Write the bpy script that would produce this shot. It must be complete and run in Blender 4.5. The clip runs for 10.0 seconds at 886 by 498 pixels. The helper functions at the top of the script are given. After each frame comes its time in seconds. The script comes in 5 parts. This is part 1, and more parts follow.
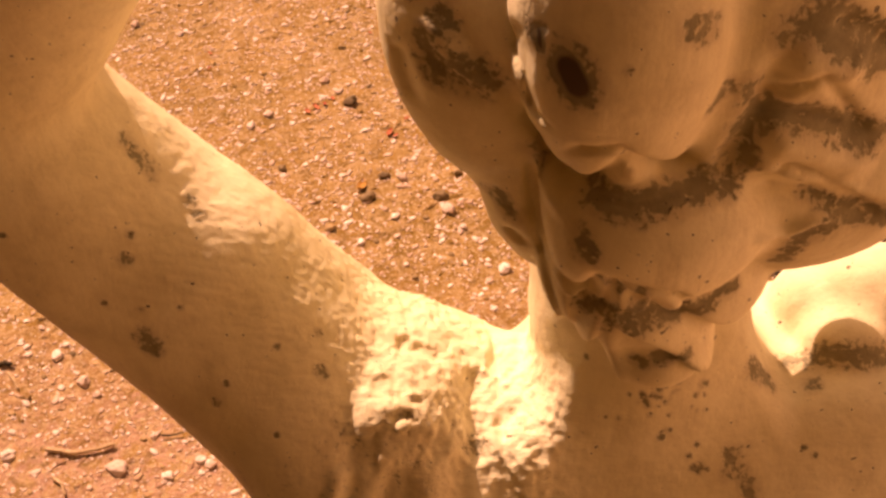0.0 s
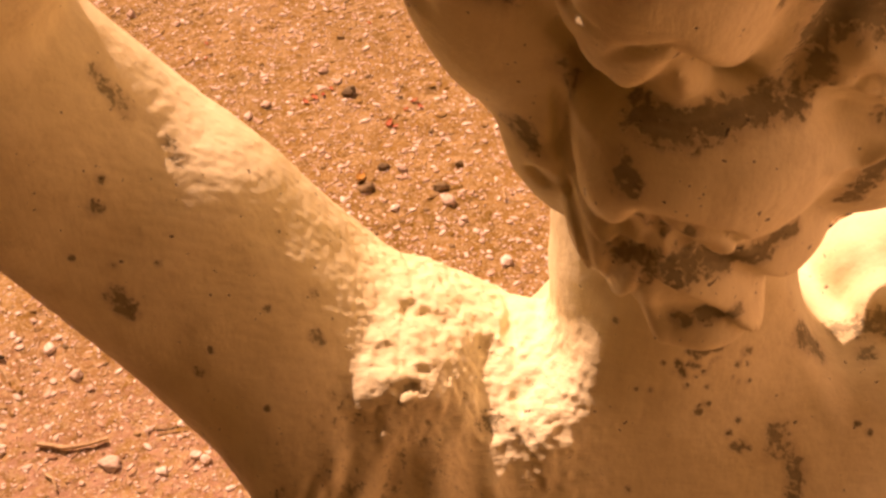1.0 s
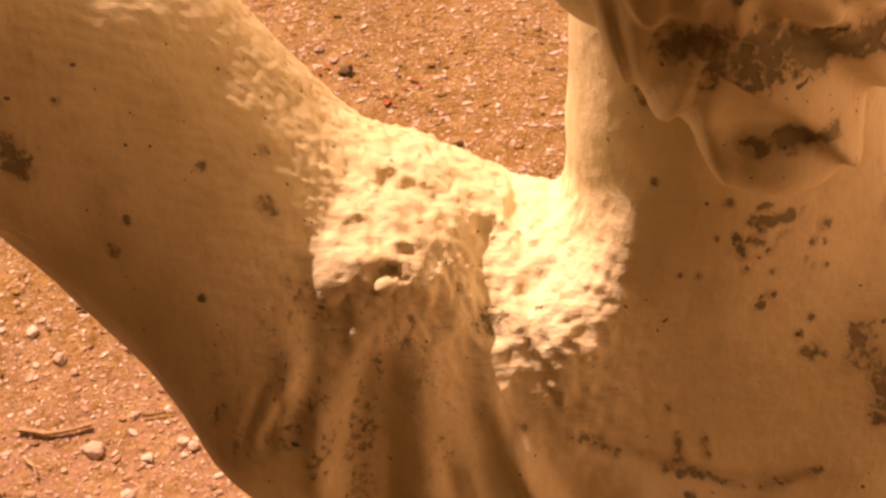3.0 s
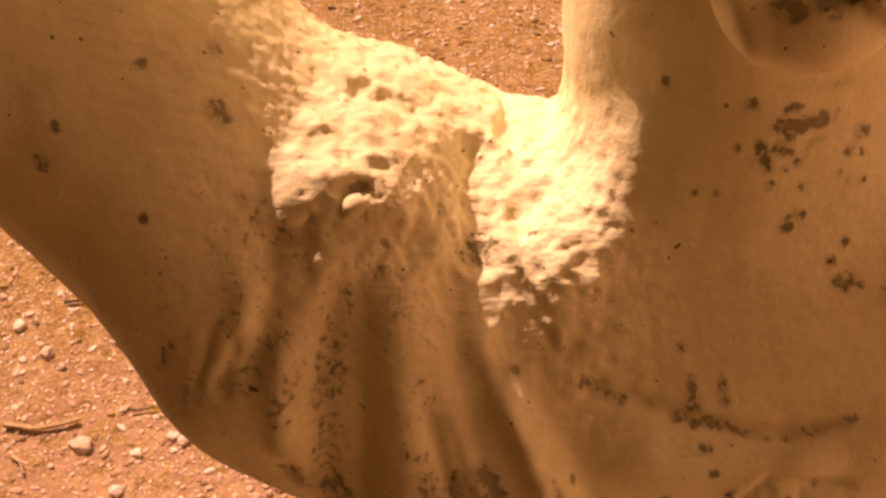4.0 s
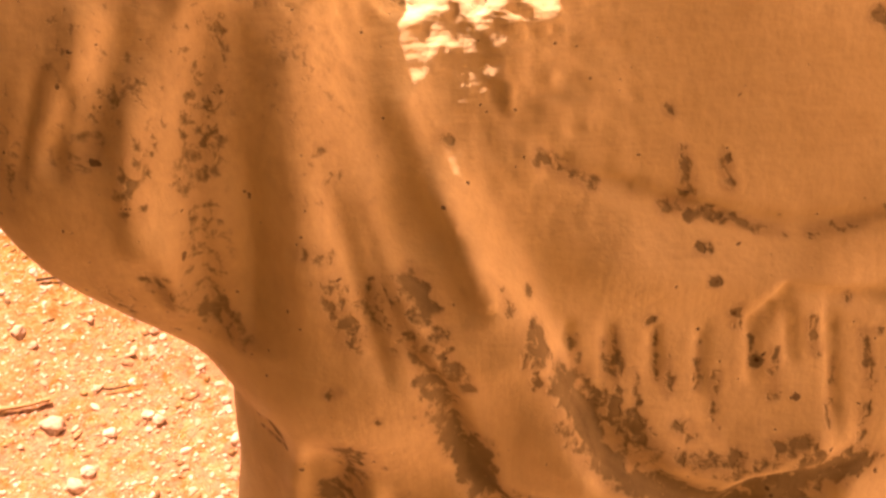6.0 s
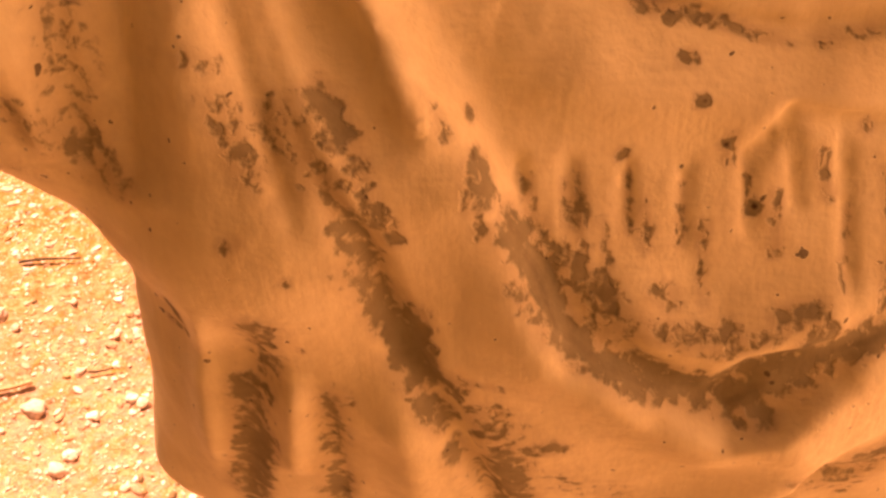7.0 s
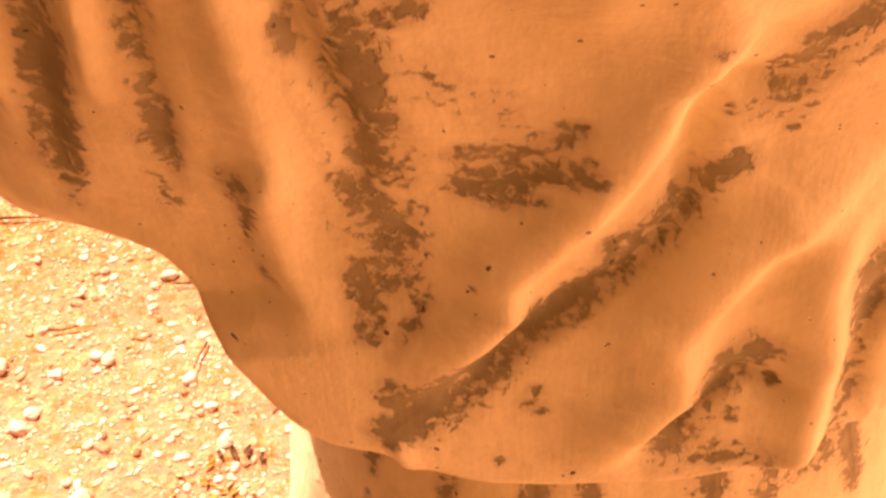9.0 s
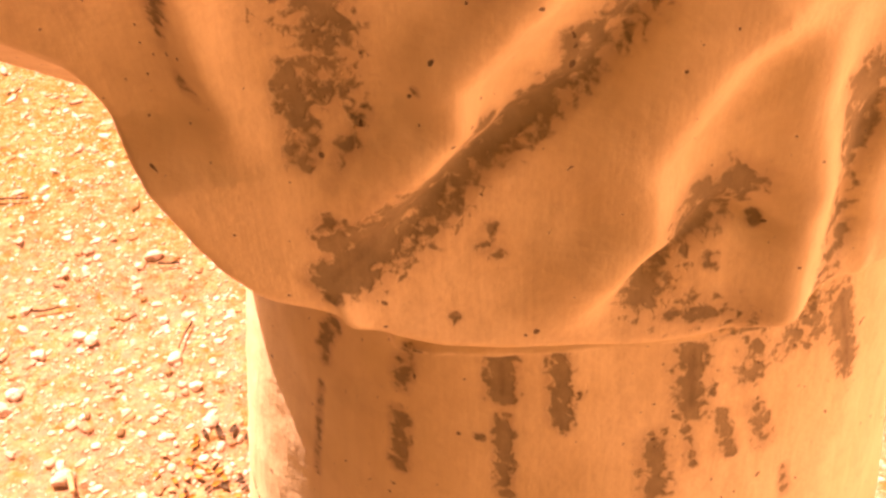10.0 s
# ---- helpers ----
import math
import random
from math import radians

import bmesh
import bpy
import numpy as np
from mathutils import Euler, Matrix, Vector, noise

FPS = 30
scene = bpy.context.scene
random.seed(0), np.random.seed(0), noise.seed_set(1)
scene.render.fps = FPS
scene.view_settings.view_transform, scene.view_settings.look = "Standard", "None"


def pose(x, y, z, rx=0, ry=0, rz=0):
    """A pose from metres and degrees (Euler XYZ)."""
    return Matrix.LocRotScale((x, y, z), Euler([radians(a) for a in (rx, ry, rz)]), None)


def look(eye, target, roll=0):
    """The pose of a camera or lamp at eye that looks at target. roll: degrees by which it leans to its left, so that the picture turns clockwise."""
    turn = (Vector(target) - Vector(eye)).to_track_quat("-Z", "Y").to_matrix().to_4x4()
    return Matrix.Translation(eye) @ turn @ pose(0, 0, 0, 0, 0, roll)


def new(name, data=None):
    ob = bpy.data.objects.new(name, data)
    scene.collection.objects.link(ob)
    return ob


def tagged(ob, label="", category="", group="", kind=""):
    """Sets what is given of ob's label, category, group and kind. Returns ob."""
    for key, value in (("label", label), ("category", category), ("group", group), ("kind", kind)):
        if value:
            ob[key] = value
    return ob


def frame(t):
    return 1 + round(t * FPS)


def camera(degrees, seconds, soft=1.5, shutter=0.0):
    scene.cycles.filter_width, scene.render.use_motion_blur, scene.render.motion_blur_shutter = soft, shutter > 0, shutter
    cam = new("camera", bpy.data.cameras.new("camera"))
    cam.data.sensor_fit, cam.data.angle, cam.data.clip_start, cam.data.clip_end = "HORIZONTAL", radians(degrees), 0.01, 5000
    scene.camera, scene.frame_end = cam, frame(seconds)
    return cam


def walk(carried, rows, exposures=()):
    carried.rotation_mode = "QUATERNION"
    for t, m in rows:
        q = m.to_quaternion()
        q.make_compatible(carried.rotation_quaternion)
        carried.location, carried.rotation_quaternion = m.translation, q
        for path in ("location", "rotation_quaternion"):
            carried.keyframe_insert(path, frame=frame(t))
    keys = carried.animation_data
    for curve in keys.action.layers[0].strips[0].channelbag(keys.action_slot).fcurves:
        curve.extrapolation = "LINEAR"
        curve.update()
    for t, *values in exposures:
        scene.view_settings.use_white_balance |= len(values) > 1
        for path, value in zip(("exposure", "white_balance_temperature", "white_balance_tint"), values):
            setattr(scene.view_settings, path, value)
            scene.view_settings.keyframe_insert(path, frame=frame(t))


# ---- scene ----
cam = camera(42.0, 10.0, soft=2.8)
PATH = [
    (0, 0.0000, 0.0000, 2.1423, 46.307, 2.473, -2.361),
    (0.5, -0.0021, 0.0151, 2.1151, 46.290, 2.484, -2.420),
    (1, -0.0064, 0.0292, 2.0866, 46.295, 2.378, -2.371),
    (1.5, -0.0083, 0.0426, 2.0581, 46.284, 2.387, -2.329),
    (2, -0.0082, 0.0541, 2.0293, 46.293, 2.374, -2.282),
    (2.5, -0.0066, 0.0636, 2.0017, 46.317, 2.357, -2.232),
    (4, -0.0010, 0.0919, 1.9209, 46.485, 2.319, -2.423),
    (4.5, 0.0016, 0.0976, 1.8993, 46.495, 2.336, -2.534),
    (5, 0.0047, 0.1014, 1.8748, 46.464, 2.350, -2.752),
    (5.5, 0.0086, 0.1043, 1.8481, 46.471, 2.386, -2.900),
    (7, 0.0262, 0.1266, 1.7579, 46.199, 2.386, -3.115),
    (7.5, 0.0321, 0.1239, 1.7302, 46.181, 2.250, -3.177),
    (8, 0.0378, 0.1206, 1.7029, 46.124, 2.163, -3.290),
    (8.5, 0.0439, 0.1172, 1.6784, 46.093, 2.096, -3.440),
    (9, 0.0490, 0.1122, 1.6546, 45.944, 2.143, -3.701),
    (9.5, 0.0529, 0.1080, 1.6303, 45.849, 2.152, -3.835),
    (10, 0.0574, 0.1061, 1.6057, 45.774, 2.205, -4.210),
]
walk(cam, [(t, pose(*p)) for t, *p in PATH],
     exposures=[(0, 0.33, 17500, 43), (2.5, 0.18, 17500, 43), (4.5, 0.24, 18000, 44), (5.5, 0.95, 21000, 52), (7.0, 1.47, 22500, 57), (8.5, 1.60, 20500, 62), (10, 1.54, 17500, 62)])

# ---- daylight: a high sun behind the statue, a little to its side ----
SUN = Vector((-0.385, 0.62, 0.75)).normalized()
world = bpy.data.worlds.new("daylight")
scene.world = world
world.use_nodes = True
wn = world.node_tree
sky = wn.nodes.new("ShaderNodeTexSky")
sky.sky_type, sky.sun_disc = "NISHITA", False
sky.sun_elevation, sky.sun_rotation = math.asin(SUN.z), math.atan2(SUN.x, SUN.y)
sky.air_density, sky.dust_density, sky.ozone_density = 0.6, 6.0, 0.6
wn.nodes["Background"].inputs["Strength"].default_value = 0.052
wn.links.new(sky.outputs[0], wn.nodes["Background"].inputs["Color"])
sun = new("sun", bpy.data.lights.new("sun", "SUN"))
sun.data.energy, sun.data.angle, sun.data.color = 5.0, radians(0.5), (1.0, 0.91, 1.0)
sun.matrix_world = look(SUN * 20, (0, 0, 0))


# ---- materials ----
class Mat:
    """A short way to write node materials."""

    def __init__(self, name):
        self.m = bpy.data.materials.new(name)
        self.m.use_nodes = True
        self.t = self.m.node_tree
        self.b = self.t.nodes["Principled BSDF"]

    def node(self, kind, **kw):
        n = self.t.nodes.new("ShaderNode" + kind)
        for k, v in kw.items():
            if k.startswith("i_"):
                n.inputs[k[2:].replace("_", " ")].default_value = v
            elif k == "op":
                n.operation = v
            elif k == "data":
                n.data_type = v
            elif k == "feature":
                n.feature = v
        return n

    def put(self, out, to):
        self.t.links.new(out, to)

    def place(self):
        return self.node("NewGeometry").outputs["Position"]

    def noise(self, scale, detail=4, rough=0.55, stretch=None, warp=0.0):
        n = self.node("TexNoise", i_Scale=scale, i_Detail=detail, i_Roughness=rough, i_Distortion=warp)
        src = self.place()
        if stretch:
            m = self.node("Mapping")
            m.inputs["Rotation"].default_value, m.inputs["Scale"].default_value = [radians(a) for a in stretch[0]], stretch[1]
            self.put(src, m.inputs["Vector"])
            src = m.outputs[0]
        self.put(src, n.inputs["Vector"])
        return n.outputs["Fac"]

    def ramp(self, src, *stops):
        n = self.node("ValToRGB")
        e = n.color_ramp.elements
        while len(e) < len(stops):
            e.new(0.5)
        for el, (at, c) in zip(e, stops):
            el.position, el.color = at, (*(c if hasattr(c, "__len__") else (c, c, c)), 1)
        self.put(src, n.inputs["Fac"])
        return n.outputs["Color"]

    def math(self, op, a, b=0.0):
        n = self.node("Math", op=op)
        for s, i in ((a, 0), (b, 1)):
            if hasattr(s, "is_output"):
                self.put(s, n.inputs[i])
            else:
                n.inputs[i].default_value = s
        return n.outputs[0]

    def mix(self, fac, a, b, blend="MIX"):
        n = self.node("Mix", data="RGBA")
        n.blend_type = blend
        for s, i in ((fac, 0), (a, 6), (b, 7)):
            if hasattr(s, "is_output"):
                self.put(s, n.inputs[i])
            else:
                n.inputs[i].default_value = s if i == 0 else (*s, 1)
        return n.outputs[2]

    def bump(self, *heights):
        last = None
        for h, dist, strength in heights:
            n = self.node("Bump", i_Distance=dist, i_Strength=strength)
            self.put(h, n.inputs["Height"])
            if last:
                self.put(last, n.inputs["Normal"])
            last = n.outputs[0]
        self.put(last, self.b.inputs["Normal"])

    def done(self, color, rough=0.8):
        for s, k in ((color, "Base Color"), (rough, "Roughness")):
            if hasattr(s, "is_output"):
                self.put(s, self.b.inputs[k])
            else:
                self.b.inputs[k].default_value = (*s, 1) if k == "Base Color" else s
        self.b.inputs["Specular IOR Level"].default_value = 0.25
        return self.m


def whitewash():
    m = Mat("whitewash")
    wear = m.node("Attribute")
    wear.attribute_name = "wear"
    rub = m.node("Attribute")
    rub.attribute_name = "rough"
    cloud, fine = m.noise(14, 5), m.noise(420, 3)
    paint = m.ramp(cloud, (0.30, (0.67, 0.585, 0.375)), (0.64, (0.85, 0.77, 0.555)))
    streak = m.noise(70, 5, 0.65, stretch=((0, 0, 0), (1.0, 1.0, 0.14)))
    paint = m.mix(m.math("MULTIPLY", m.ramp(streak, (0.48, 0.0), (0.72, 1.0)), 0.30), paint, (0.50, 0.41, 0.26))
    paint = m.mix(m.math("MULTIPLY", m.ramp(m.noise(55, 6, 0.7), (0.48, 0.0), (0.72, 1.0)), 0.38), paint, (0.52, 0.42, 0.26))
    bare = m.ramp(m.noise(120, 4), (0.3, (0.20, 0.175, 0.110)), (0.7, (0.335, 0.295, 0.195)))
    # flakes: the worn band breaks up into smooth-edged patches towards its rim
    flake = m.math("ADD", m.math("MULTIPLY", m.math("SUBTRACT", m.noise(85, 3, 0.55, warp=0.3), 0.5), 0.9), m.math("MULTIPLY", m.math("SUBTRACT", m.noise(330, 3, 0.5, warp=0.2), 0.5), 2.2))
    edge = m.math("ADD", wear.outputs["Fac"], flake)
    near = m.ramp(wear.outputs["Fac"], (0.16, 0.0), (0.30, 1.0))
    lost = m.math("MULTIPLY", m.ramp(edge, (0.44, 0.0), (0.78, 0.92)), near)
    # soft dirt round the flakes, also used to paint the chest's shade
    grime_shade = m.math("MULTIPLY", m.ramp(m.math("ADD", wear.outputs["Fac"], m.math("MULTIPLY", flake, 0.25)), (0.05, 0.0), (0.5, 0.46)), m.ramp(wear.outputs["Fac"], (0.0, 0.0), (0.2, 1.0)))
    # pin holes and specks scattered over the skin
    thin = m.ramp(m.noise(16, 3), (0.40, 0.0), (0.62, 0.035))
    dot = m.math("ADD", m.ramp(m.math("ADD", m.noise(210, 1, 0.5), thin), (0.785, 0.0), (0.80, 1.0)), m.ramp(m.math("ADD", m.noise(430, 1, 0.5), thin), (0.785, 0.0), (0.80, 1.0)))
    dot = m.math("MINIMUM", dot, 1.0)
    color = m.mix(grime_shade, paint, (0.38, 0.285, 0.18))
    # highest wear turns near black, partly as painted shade in the neckline groove
    bare = m.mix(m.ramp(m.math("MULTIPLY", wear.outputs["Fac"], 0.5), (0.54, 0.0), (0.72, 1.0)), bare, (0.055, 0.025, 0.014))
    color = m.mix(lost, color, bare)
    color = m.mix(m.math("MULTIPLY", dot, 0.8), color, (0.10, 0.075, 0.05))
    strokes = m.noise(90, 3, 0.6, stretch=((0, 35, 0), (0.25, 1, 1.6)))
    sweep = m.noise(160, 4, 0.6, stretch=((0, -8, 0), (1.0, 1.0, 0.10)))
    m.bump((cloud, 0.01, 0.15), (m.math("MULTIPLY", strokes, m.math("ADD", rub.outputs["Fac"], 0.35)), 0.004, 0.35), (sweep, 0.003, 0.14),
           (fine, 0.0015, 0.18), (m.math("SUBTRACT", 1.0, lost), 0.0012, 0.5), (m.math("SUBTRACT", 1.0, dot), 0.001, 0.6))
    return m.done(color, m.mix(lost, (0.62, 0.62, 0.62), (0.9, 0.9, 0.9)))


def sand():
    m = Mat("sandy_ground")
    xyz = m.node("SeparateXYZ")
    m.put(m.place(), xyz.inputs[0])
    far = m.math("ADD", xyz.outputs["Y"], m.math("MULTIPLY", m.math("SUBTRACT", m.noise(3.0, 4), 0.5), 1.2))
    pale = m.ramp(m.math("MULTIPLY", far, 0.25), (0.40, 1.0), (0.54, 0.0))
    color = m.ramp(m.noise(2.4, 6, 0.65), (0.32, (0.195, 0.112, 0.025)), (0.52, (0.280, 0.155, 0.044)), (0.70, (0.345, 0.203, 0.080)))
    color = m.mix(m.ramp(m.noise(11, 6, 0.7), (0.46, 0.0), (0.64, 0.75)), color, (0.420, 0.268, 0.126))
    # near ground tinted paler and pinker to paint in overexposed sunlight
    glare_tint = m.math("MULTIPLY", pale, m.ramp(m.noise(26, 7, 0.78, warp=0.4), (0.40, 0.0), (0.54, 0.85)))
    color = m.mix(glare_tint, color, (0.42, 0.238, 0.178))
    color = m.mix(m.ramp(m.noise(17, 7, 0.78), (0.53, 0.0), (0.62, 0.7)), color, (0.150, 0.080, 0.021))
    color = m.mix(m.ramp(m.noise(45, 6, 0.78), (0.50, 0.0), (0.60, 0.85)), color, (0.470, 0.321, 0.184))
    color = m.mix(m.ramp(m.noise(60, 5, 0.75, warp=0.5), (0.57, 0.0), (0.66, 0.8)), color, (0.160, 0.086, 0.023))
    color = m.mix(m.ramp(m.noise(120, 4, 0.7), (0.57, 0.0), (0.64, 0.9)), color, (0.580, 0.449, 0.320))
    m.bump((m.noise(22, 5, 0.65), 0.02, 0.7), (m.noise(110, 5, 0.75), 0.008, 0.7))
    return m.done(color, 0.95)


def stone(name, lo, hi):
    m = Mat(name)
    info, isle = m.node("ObjectInfo"), m.node("NewGeometry")
    mixv = m.math("FRACT", m.math("ADD", info.outputs["Random"], isle.outputs["Random Per Island"]))
    color = m.mix(mixv, lo, hi)
    color = m.mix(m.math("MULTIPLY", m.ramp(m.noise(120, 4, 0.6), (0.4, 0.0), (0.7, 1.0)), 0.5), color, (0.30, 0.21, 0.12))
    m.bump((m.noise(200, 3), 0.003, 0.4))
    return m.done(color, 0.75)


def plain(name, a, b, scale, rough=0.8):
    m = Mat(name)
    h = m.noise(scale, 4)
    m.bump((h, 0.003, 0.5))
    return m.done(m.ramp(h, (0.3, a), (0.7, b)), rough)


WHITE = whitewash()
SAND = sand()
PALE = stone("pale_pebble", (0.48, 0.31, 0.23), (0.82, 0.68, 0.62))
GREY = stone("grey_pebble", (0.09, 0.055, 0.025), (0.40, 0.26, 0.13))
BARK = plain("dry_twig", (0.34, 0.22, 0.12), (0.60, 0.44, 0.28), 90)
# colours of the added, unseen walls and slab that shape the light
BLOCKER_BROWN = plain("blocker_brown", (0.10, 0.065, 0.036), (0.16, 0.105, 0.06), 8)
BOUNCE_TAN = plain("bounce_tan", (0.22, 0.17, 0.10), (0.30, 0.23, 0.137), 8)
BLOCKER_DARK = plain("blocker_dark", (0.03, 0.02, 0.012), (0.05, 0.034, 0.02), 8)
BOUNCE_PALE = plain("bounce_pale", (0.64, 0.50, 0.37), (0.75, 0.60, 0.45), 6)
DARK = plain("dead_leaf_dark", (0.025, 0.018, 0.01), (0.09, 0.06, 0.03), 60)
RED = plain("red_petal", (0.42, 0.09, 0.05), (0.62, 0.20, 0.11), 60)
RUST = plain("rust_leaf", (0.34, 0.15, 0.03), (0.50, 0.26, 0.08), 40)


# ---- the statue's form: rounded solids blended into one skin ----
def smin(a, b, k):
    h = np.clip(0.5 + 0.5 * (b - a) / k, 0, 1)
    return b + (a - b) * h - k * h * (1 - h)


def smax(a, b, k):
    return -smin(-a, -b, k)


def egg(p, c, r):
    q = p - np.array(c, np.float32)
    r = np.array(r, np.float32)
    k0 = np.sqrt(((q / r) ** 2).sum(-1)) + 1e-6
    k1 = np.sqrt(((q / (r * r)) ** 2).sum(-1)) + 1e-6
    return k0 * (k0 - 1) / k1


def limb(p, a, b, ra, rb):
    a, b = np.array(a, np.float32), np.array(b, np.float32)
    d = b - a
    h = np.clip(((p - a) @ d) / (d @ d), 0, 1)
    q = p - a - h[..., None] * d
    return np.sqrt((q * q).sum(-1)) - (ra + (rb - ra) * h)


EASED = {}


def knots(v, table, ease=0.004):
    """Values between the rows of a table, with its corners rounded off."""
    key = tuple(table)
    if key not in EASED:
        at = np.linspace(table[0][0], table[-1][0], 500)
        EASED[key] = at, sum(np.interp(at + d, [k[0] for k in table], [k[1] for k in table]) for d in np.linspace(-2 * ease, 2 * ease, 9)) / 9
    return np.interp(v, *EASED[key]).astype(np.float32)


LEFT = [(1.36, -0.0209), (1.42, -0.0564), (1.475, -0.0620), (1.5, -0.0571), (1.532, -0.0490), (1.556, -0.0501), (1.58, -0.0423), (1.595, -0.0517), (1.61, -0.0728), (1.622, -0.0737), (1.639, -0.0846), (1.65, -0.0839), (1.67, -0.0828), (1.7, -0.0861)]
RIGHT = [(1.36, 0.215), (1.44, 0.228), (1.55, 0.25), (1.65, 0.28), (1.70, 0.29)]
FRONT = [(1.34, 0.2829), (1.41, 0.2912), (1.47, 0.2938), (1.5, 0.2907), (1.54, 0.2773), (1.57, 0.2729), (1.585, 0.2743), (1.61, 0.2866), (1.647, 0.3038), (1.665, 0.3159), (1.685, 0.3308), (1.71, 0.3524), (1.74, 0.3659)]
HEM = [(-0.08, 1.520), (-0.064, 1.498), (-0.056, 1.484), (-0.048, 1.476), (-0.034, 1.4708), (-0.022, 1.4682), (-0.01, 1.4630), (-0.003, 1.4423), (0.003, 1.4300), (0.011, 1.4158), (0.022, 1.4051), (0.036, 1.4015), (0.048, 1.3953), (0.061, 1.3897), (0.084, 1.3884), (0.105, 1.3867), (0.124, 1.3854), (0.142, 1.3906), (0.155, 1.3971), (0.173, 1.3996), (0.2, 1.4049), (0.3, 1.4010)]
TOP = [(-0.13, 1.62), (-0.06, 1.66), (-0.03, 1.69), (0.0, 1.690), (0.035, 1.690), (0.05, 1.70), (0.067, 1.735), (0.1, 1.77), (0.135, 1.73), (0.16, 1.690), (0.22, 1.698), (0.3, 1.70)]
SKIRT = [(0.0, 0.20), (1.0, 0.160), (1.25, 0.124), (1.37, 0.1065), (1.45, 0.100)]
ARM = [((-0.0852, 0.4198, 1.6651), (-0.203, 0.4247, 1.8377), 0.0636, 0.0527), ((-0.1983, 0.4233, 1.8621), (-0.1189, 0.3978, 1.9904), 0.045, 0.0559)]
ARMPIT = ((-0.1104, 0.402, 1.7461), (-0.0494, 0.3568, 1.6465), 0.039, 0.053)
SLEEVE = ((-0.0326, 0.3599, 1.6773), (0.0047, 0.3335, 1.6024), 0.0411, 0.0523)
YOKE = [((-0.0306, 0.3928, 1.6575), (0.0839, 0.3778, 1.613), 0.0581, 0.044), ((0.1011, 0.4125, 1.626), (0.3001, 0.4124, 1.658), 0.0508, 0.0500)]
KNOBS = [((0.222, 0.4149, 1.6915), (0.051, 0.0327, 0.0291)), ((0.201, 0.3843, 1.6965), (0.0208, 0.018, 0.015))]
NECK = ((0.1042, 0.3831, 1.6322), (0.0834, 0.4027, 1.8373), 0.0622, 0.0435)
HEAD = [(0, (0.1089, 0.4115, 1.9379), (0.0903, 0.1236, 0.1268)),
        (0.02, (0.0399, 0.37, 1.917), (0.0593, 0.0491, 0.088)),
        (0.008, (0.0542, 0.3654, 1.8474), (0.0391, 0.035, 0.0639)),
        (0.012, (0.1348, 0.3472, 1.8672), (0.0672, 0.0475, 0.0642)),
        # two back lobes out of view, added to shape the head's cast shadow
        (0.015, (0.060, 0.435, 1.880), (0.046, 0.050, 0.070)),
        (0.015, (0.135, 0.420, 1.885), (0.045, 0.050, 0.055)),
        (0.006, (0.0783, 0.3203, 1.8559), (0.0461, 0.0388, 0.0381)),
        (0.005, (0.0851, 0.3329, 1.8118), (0.0472, 0.0357, 0.0373)),
        (0.006, (0.0856, 0.3308, 1.7793), (0.0239, 0.0357, 0.018)),
        (0.006, (0.0607, 0.3114, 1.9453), (0.0361, 0.0398, 0.0644))]
HOLLOWS = [((-0.0218, 0.3812, 1.7189), (-0.0064, 0.3765, 1.7134), 0.006, 0.005),
           ((0.0120, 0.3709, 1.7001), (0.0119, 0.3506, 1.6940), 0.006, 0.0055),
           ((0.0119, 0.3506, 1.6940), (0.0116, 0.3344, 1.6867), 0.0055, 0.006),
           ((-0.0345, 0.3548, 1.7196), (-0.0337, 0.3498, 1.7187), 0.0035, 0.0035),
           ((0.0267, 0.3539, 1.6927), (0.0221, 0.3433, 1.6897), 0.004, 0.0035),
           ((-0.0261, 0.3382, 1.7128), (-0.0209, 0.3388, 1.7118), 0.003, 0.003),
           ((-0.0272, 0.3627, 1.7218), (-0.0257, 0.3468, 1.7194), 0.005, 0.005)]
DRIP = ((-0.0239, 0.3363, 1.7085), (-0.0241, 0.3339, 1.7066), 0.0024, 0.0016)
FOLDS = []


def oval(dx, dy, half, deep, power):
    """Distance from a rounded oval of those half sizes."""
    u, v = np.abs(dx) / half, np.abs(dy) / deep
    g = (u ** power + v ** power) ** (1 / power) + 1e-6
    rise = np.hypot((u / g) ** (power - 1) / half, (v / g) ** (power - 1) / deep)
    return (g - 1) / np.maximum(rise, 1 / np.maximum(half, deep))



def fold(height, width, *way):
    """A ridge (or, with a height below zero, a groove) of the cloth along a way in x and z."""
    FOLDS.append((height, width, width, np.array(way, np.float32)))


def lap(height, wide, sharp, *way):
    """A fold that swells over its wide side and breaks off sharply on the left of its way."""
    FOLDS.append((height, wide, sharp, np.array(way, np.float32)))


def way_distance(x, z, way):
    best, along, side = np.full(x.shape, 9.0, np.float32), np.zeros(x.shape, np.float32), np.zeros(x.shape, bool)
    lens = np.concatenate([[0], np.cumsum(np.hypot(*np.diff(way[:, :2], axis=0).T))])
    for i in range(len(way) - 1):
        (ax, az), (bx, bz) = way[i][:2], way[i + 1][:2]
        dx, dz = bx - ax, bz - az
        h = np.clip(((x - ax) * dx + (z - az) * dz) / (dx * dx + dz * dz + 1e-12), 0, 1)
        d = np.hypot(x - ax - h * dx, z - az - h * dz)
        near = d < best
        best = np.where(near, d, best)
        side = np.where(near, dx * (z - az) - dz * (x - ax) > 0, side)
        along = np.where(near, (lens[i] + h * (lens[i + 1] - lens[i])) / lens[-1], along)
    return best, along, side


MAP = {}


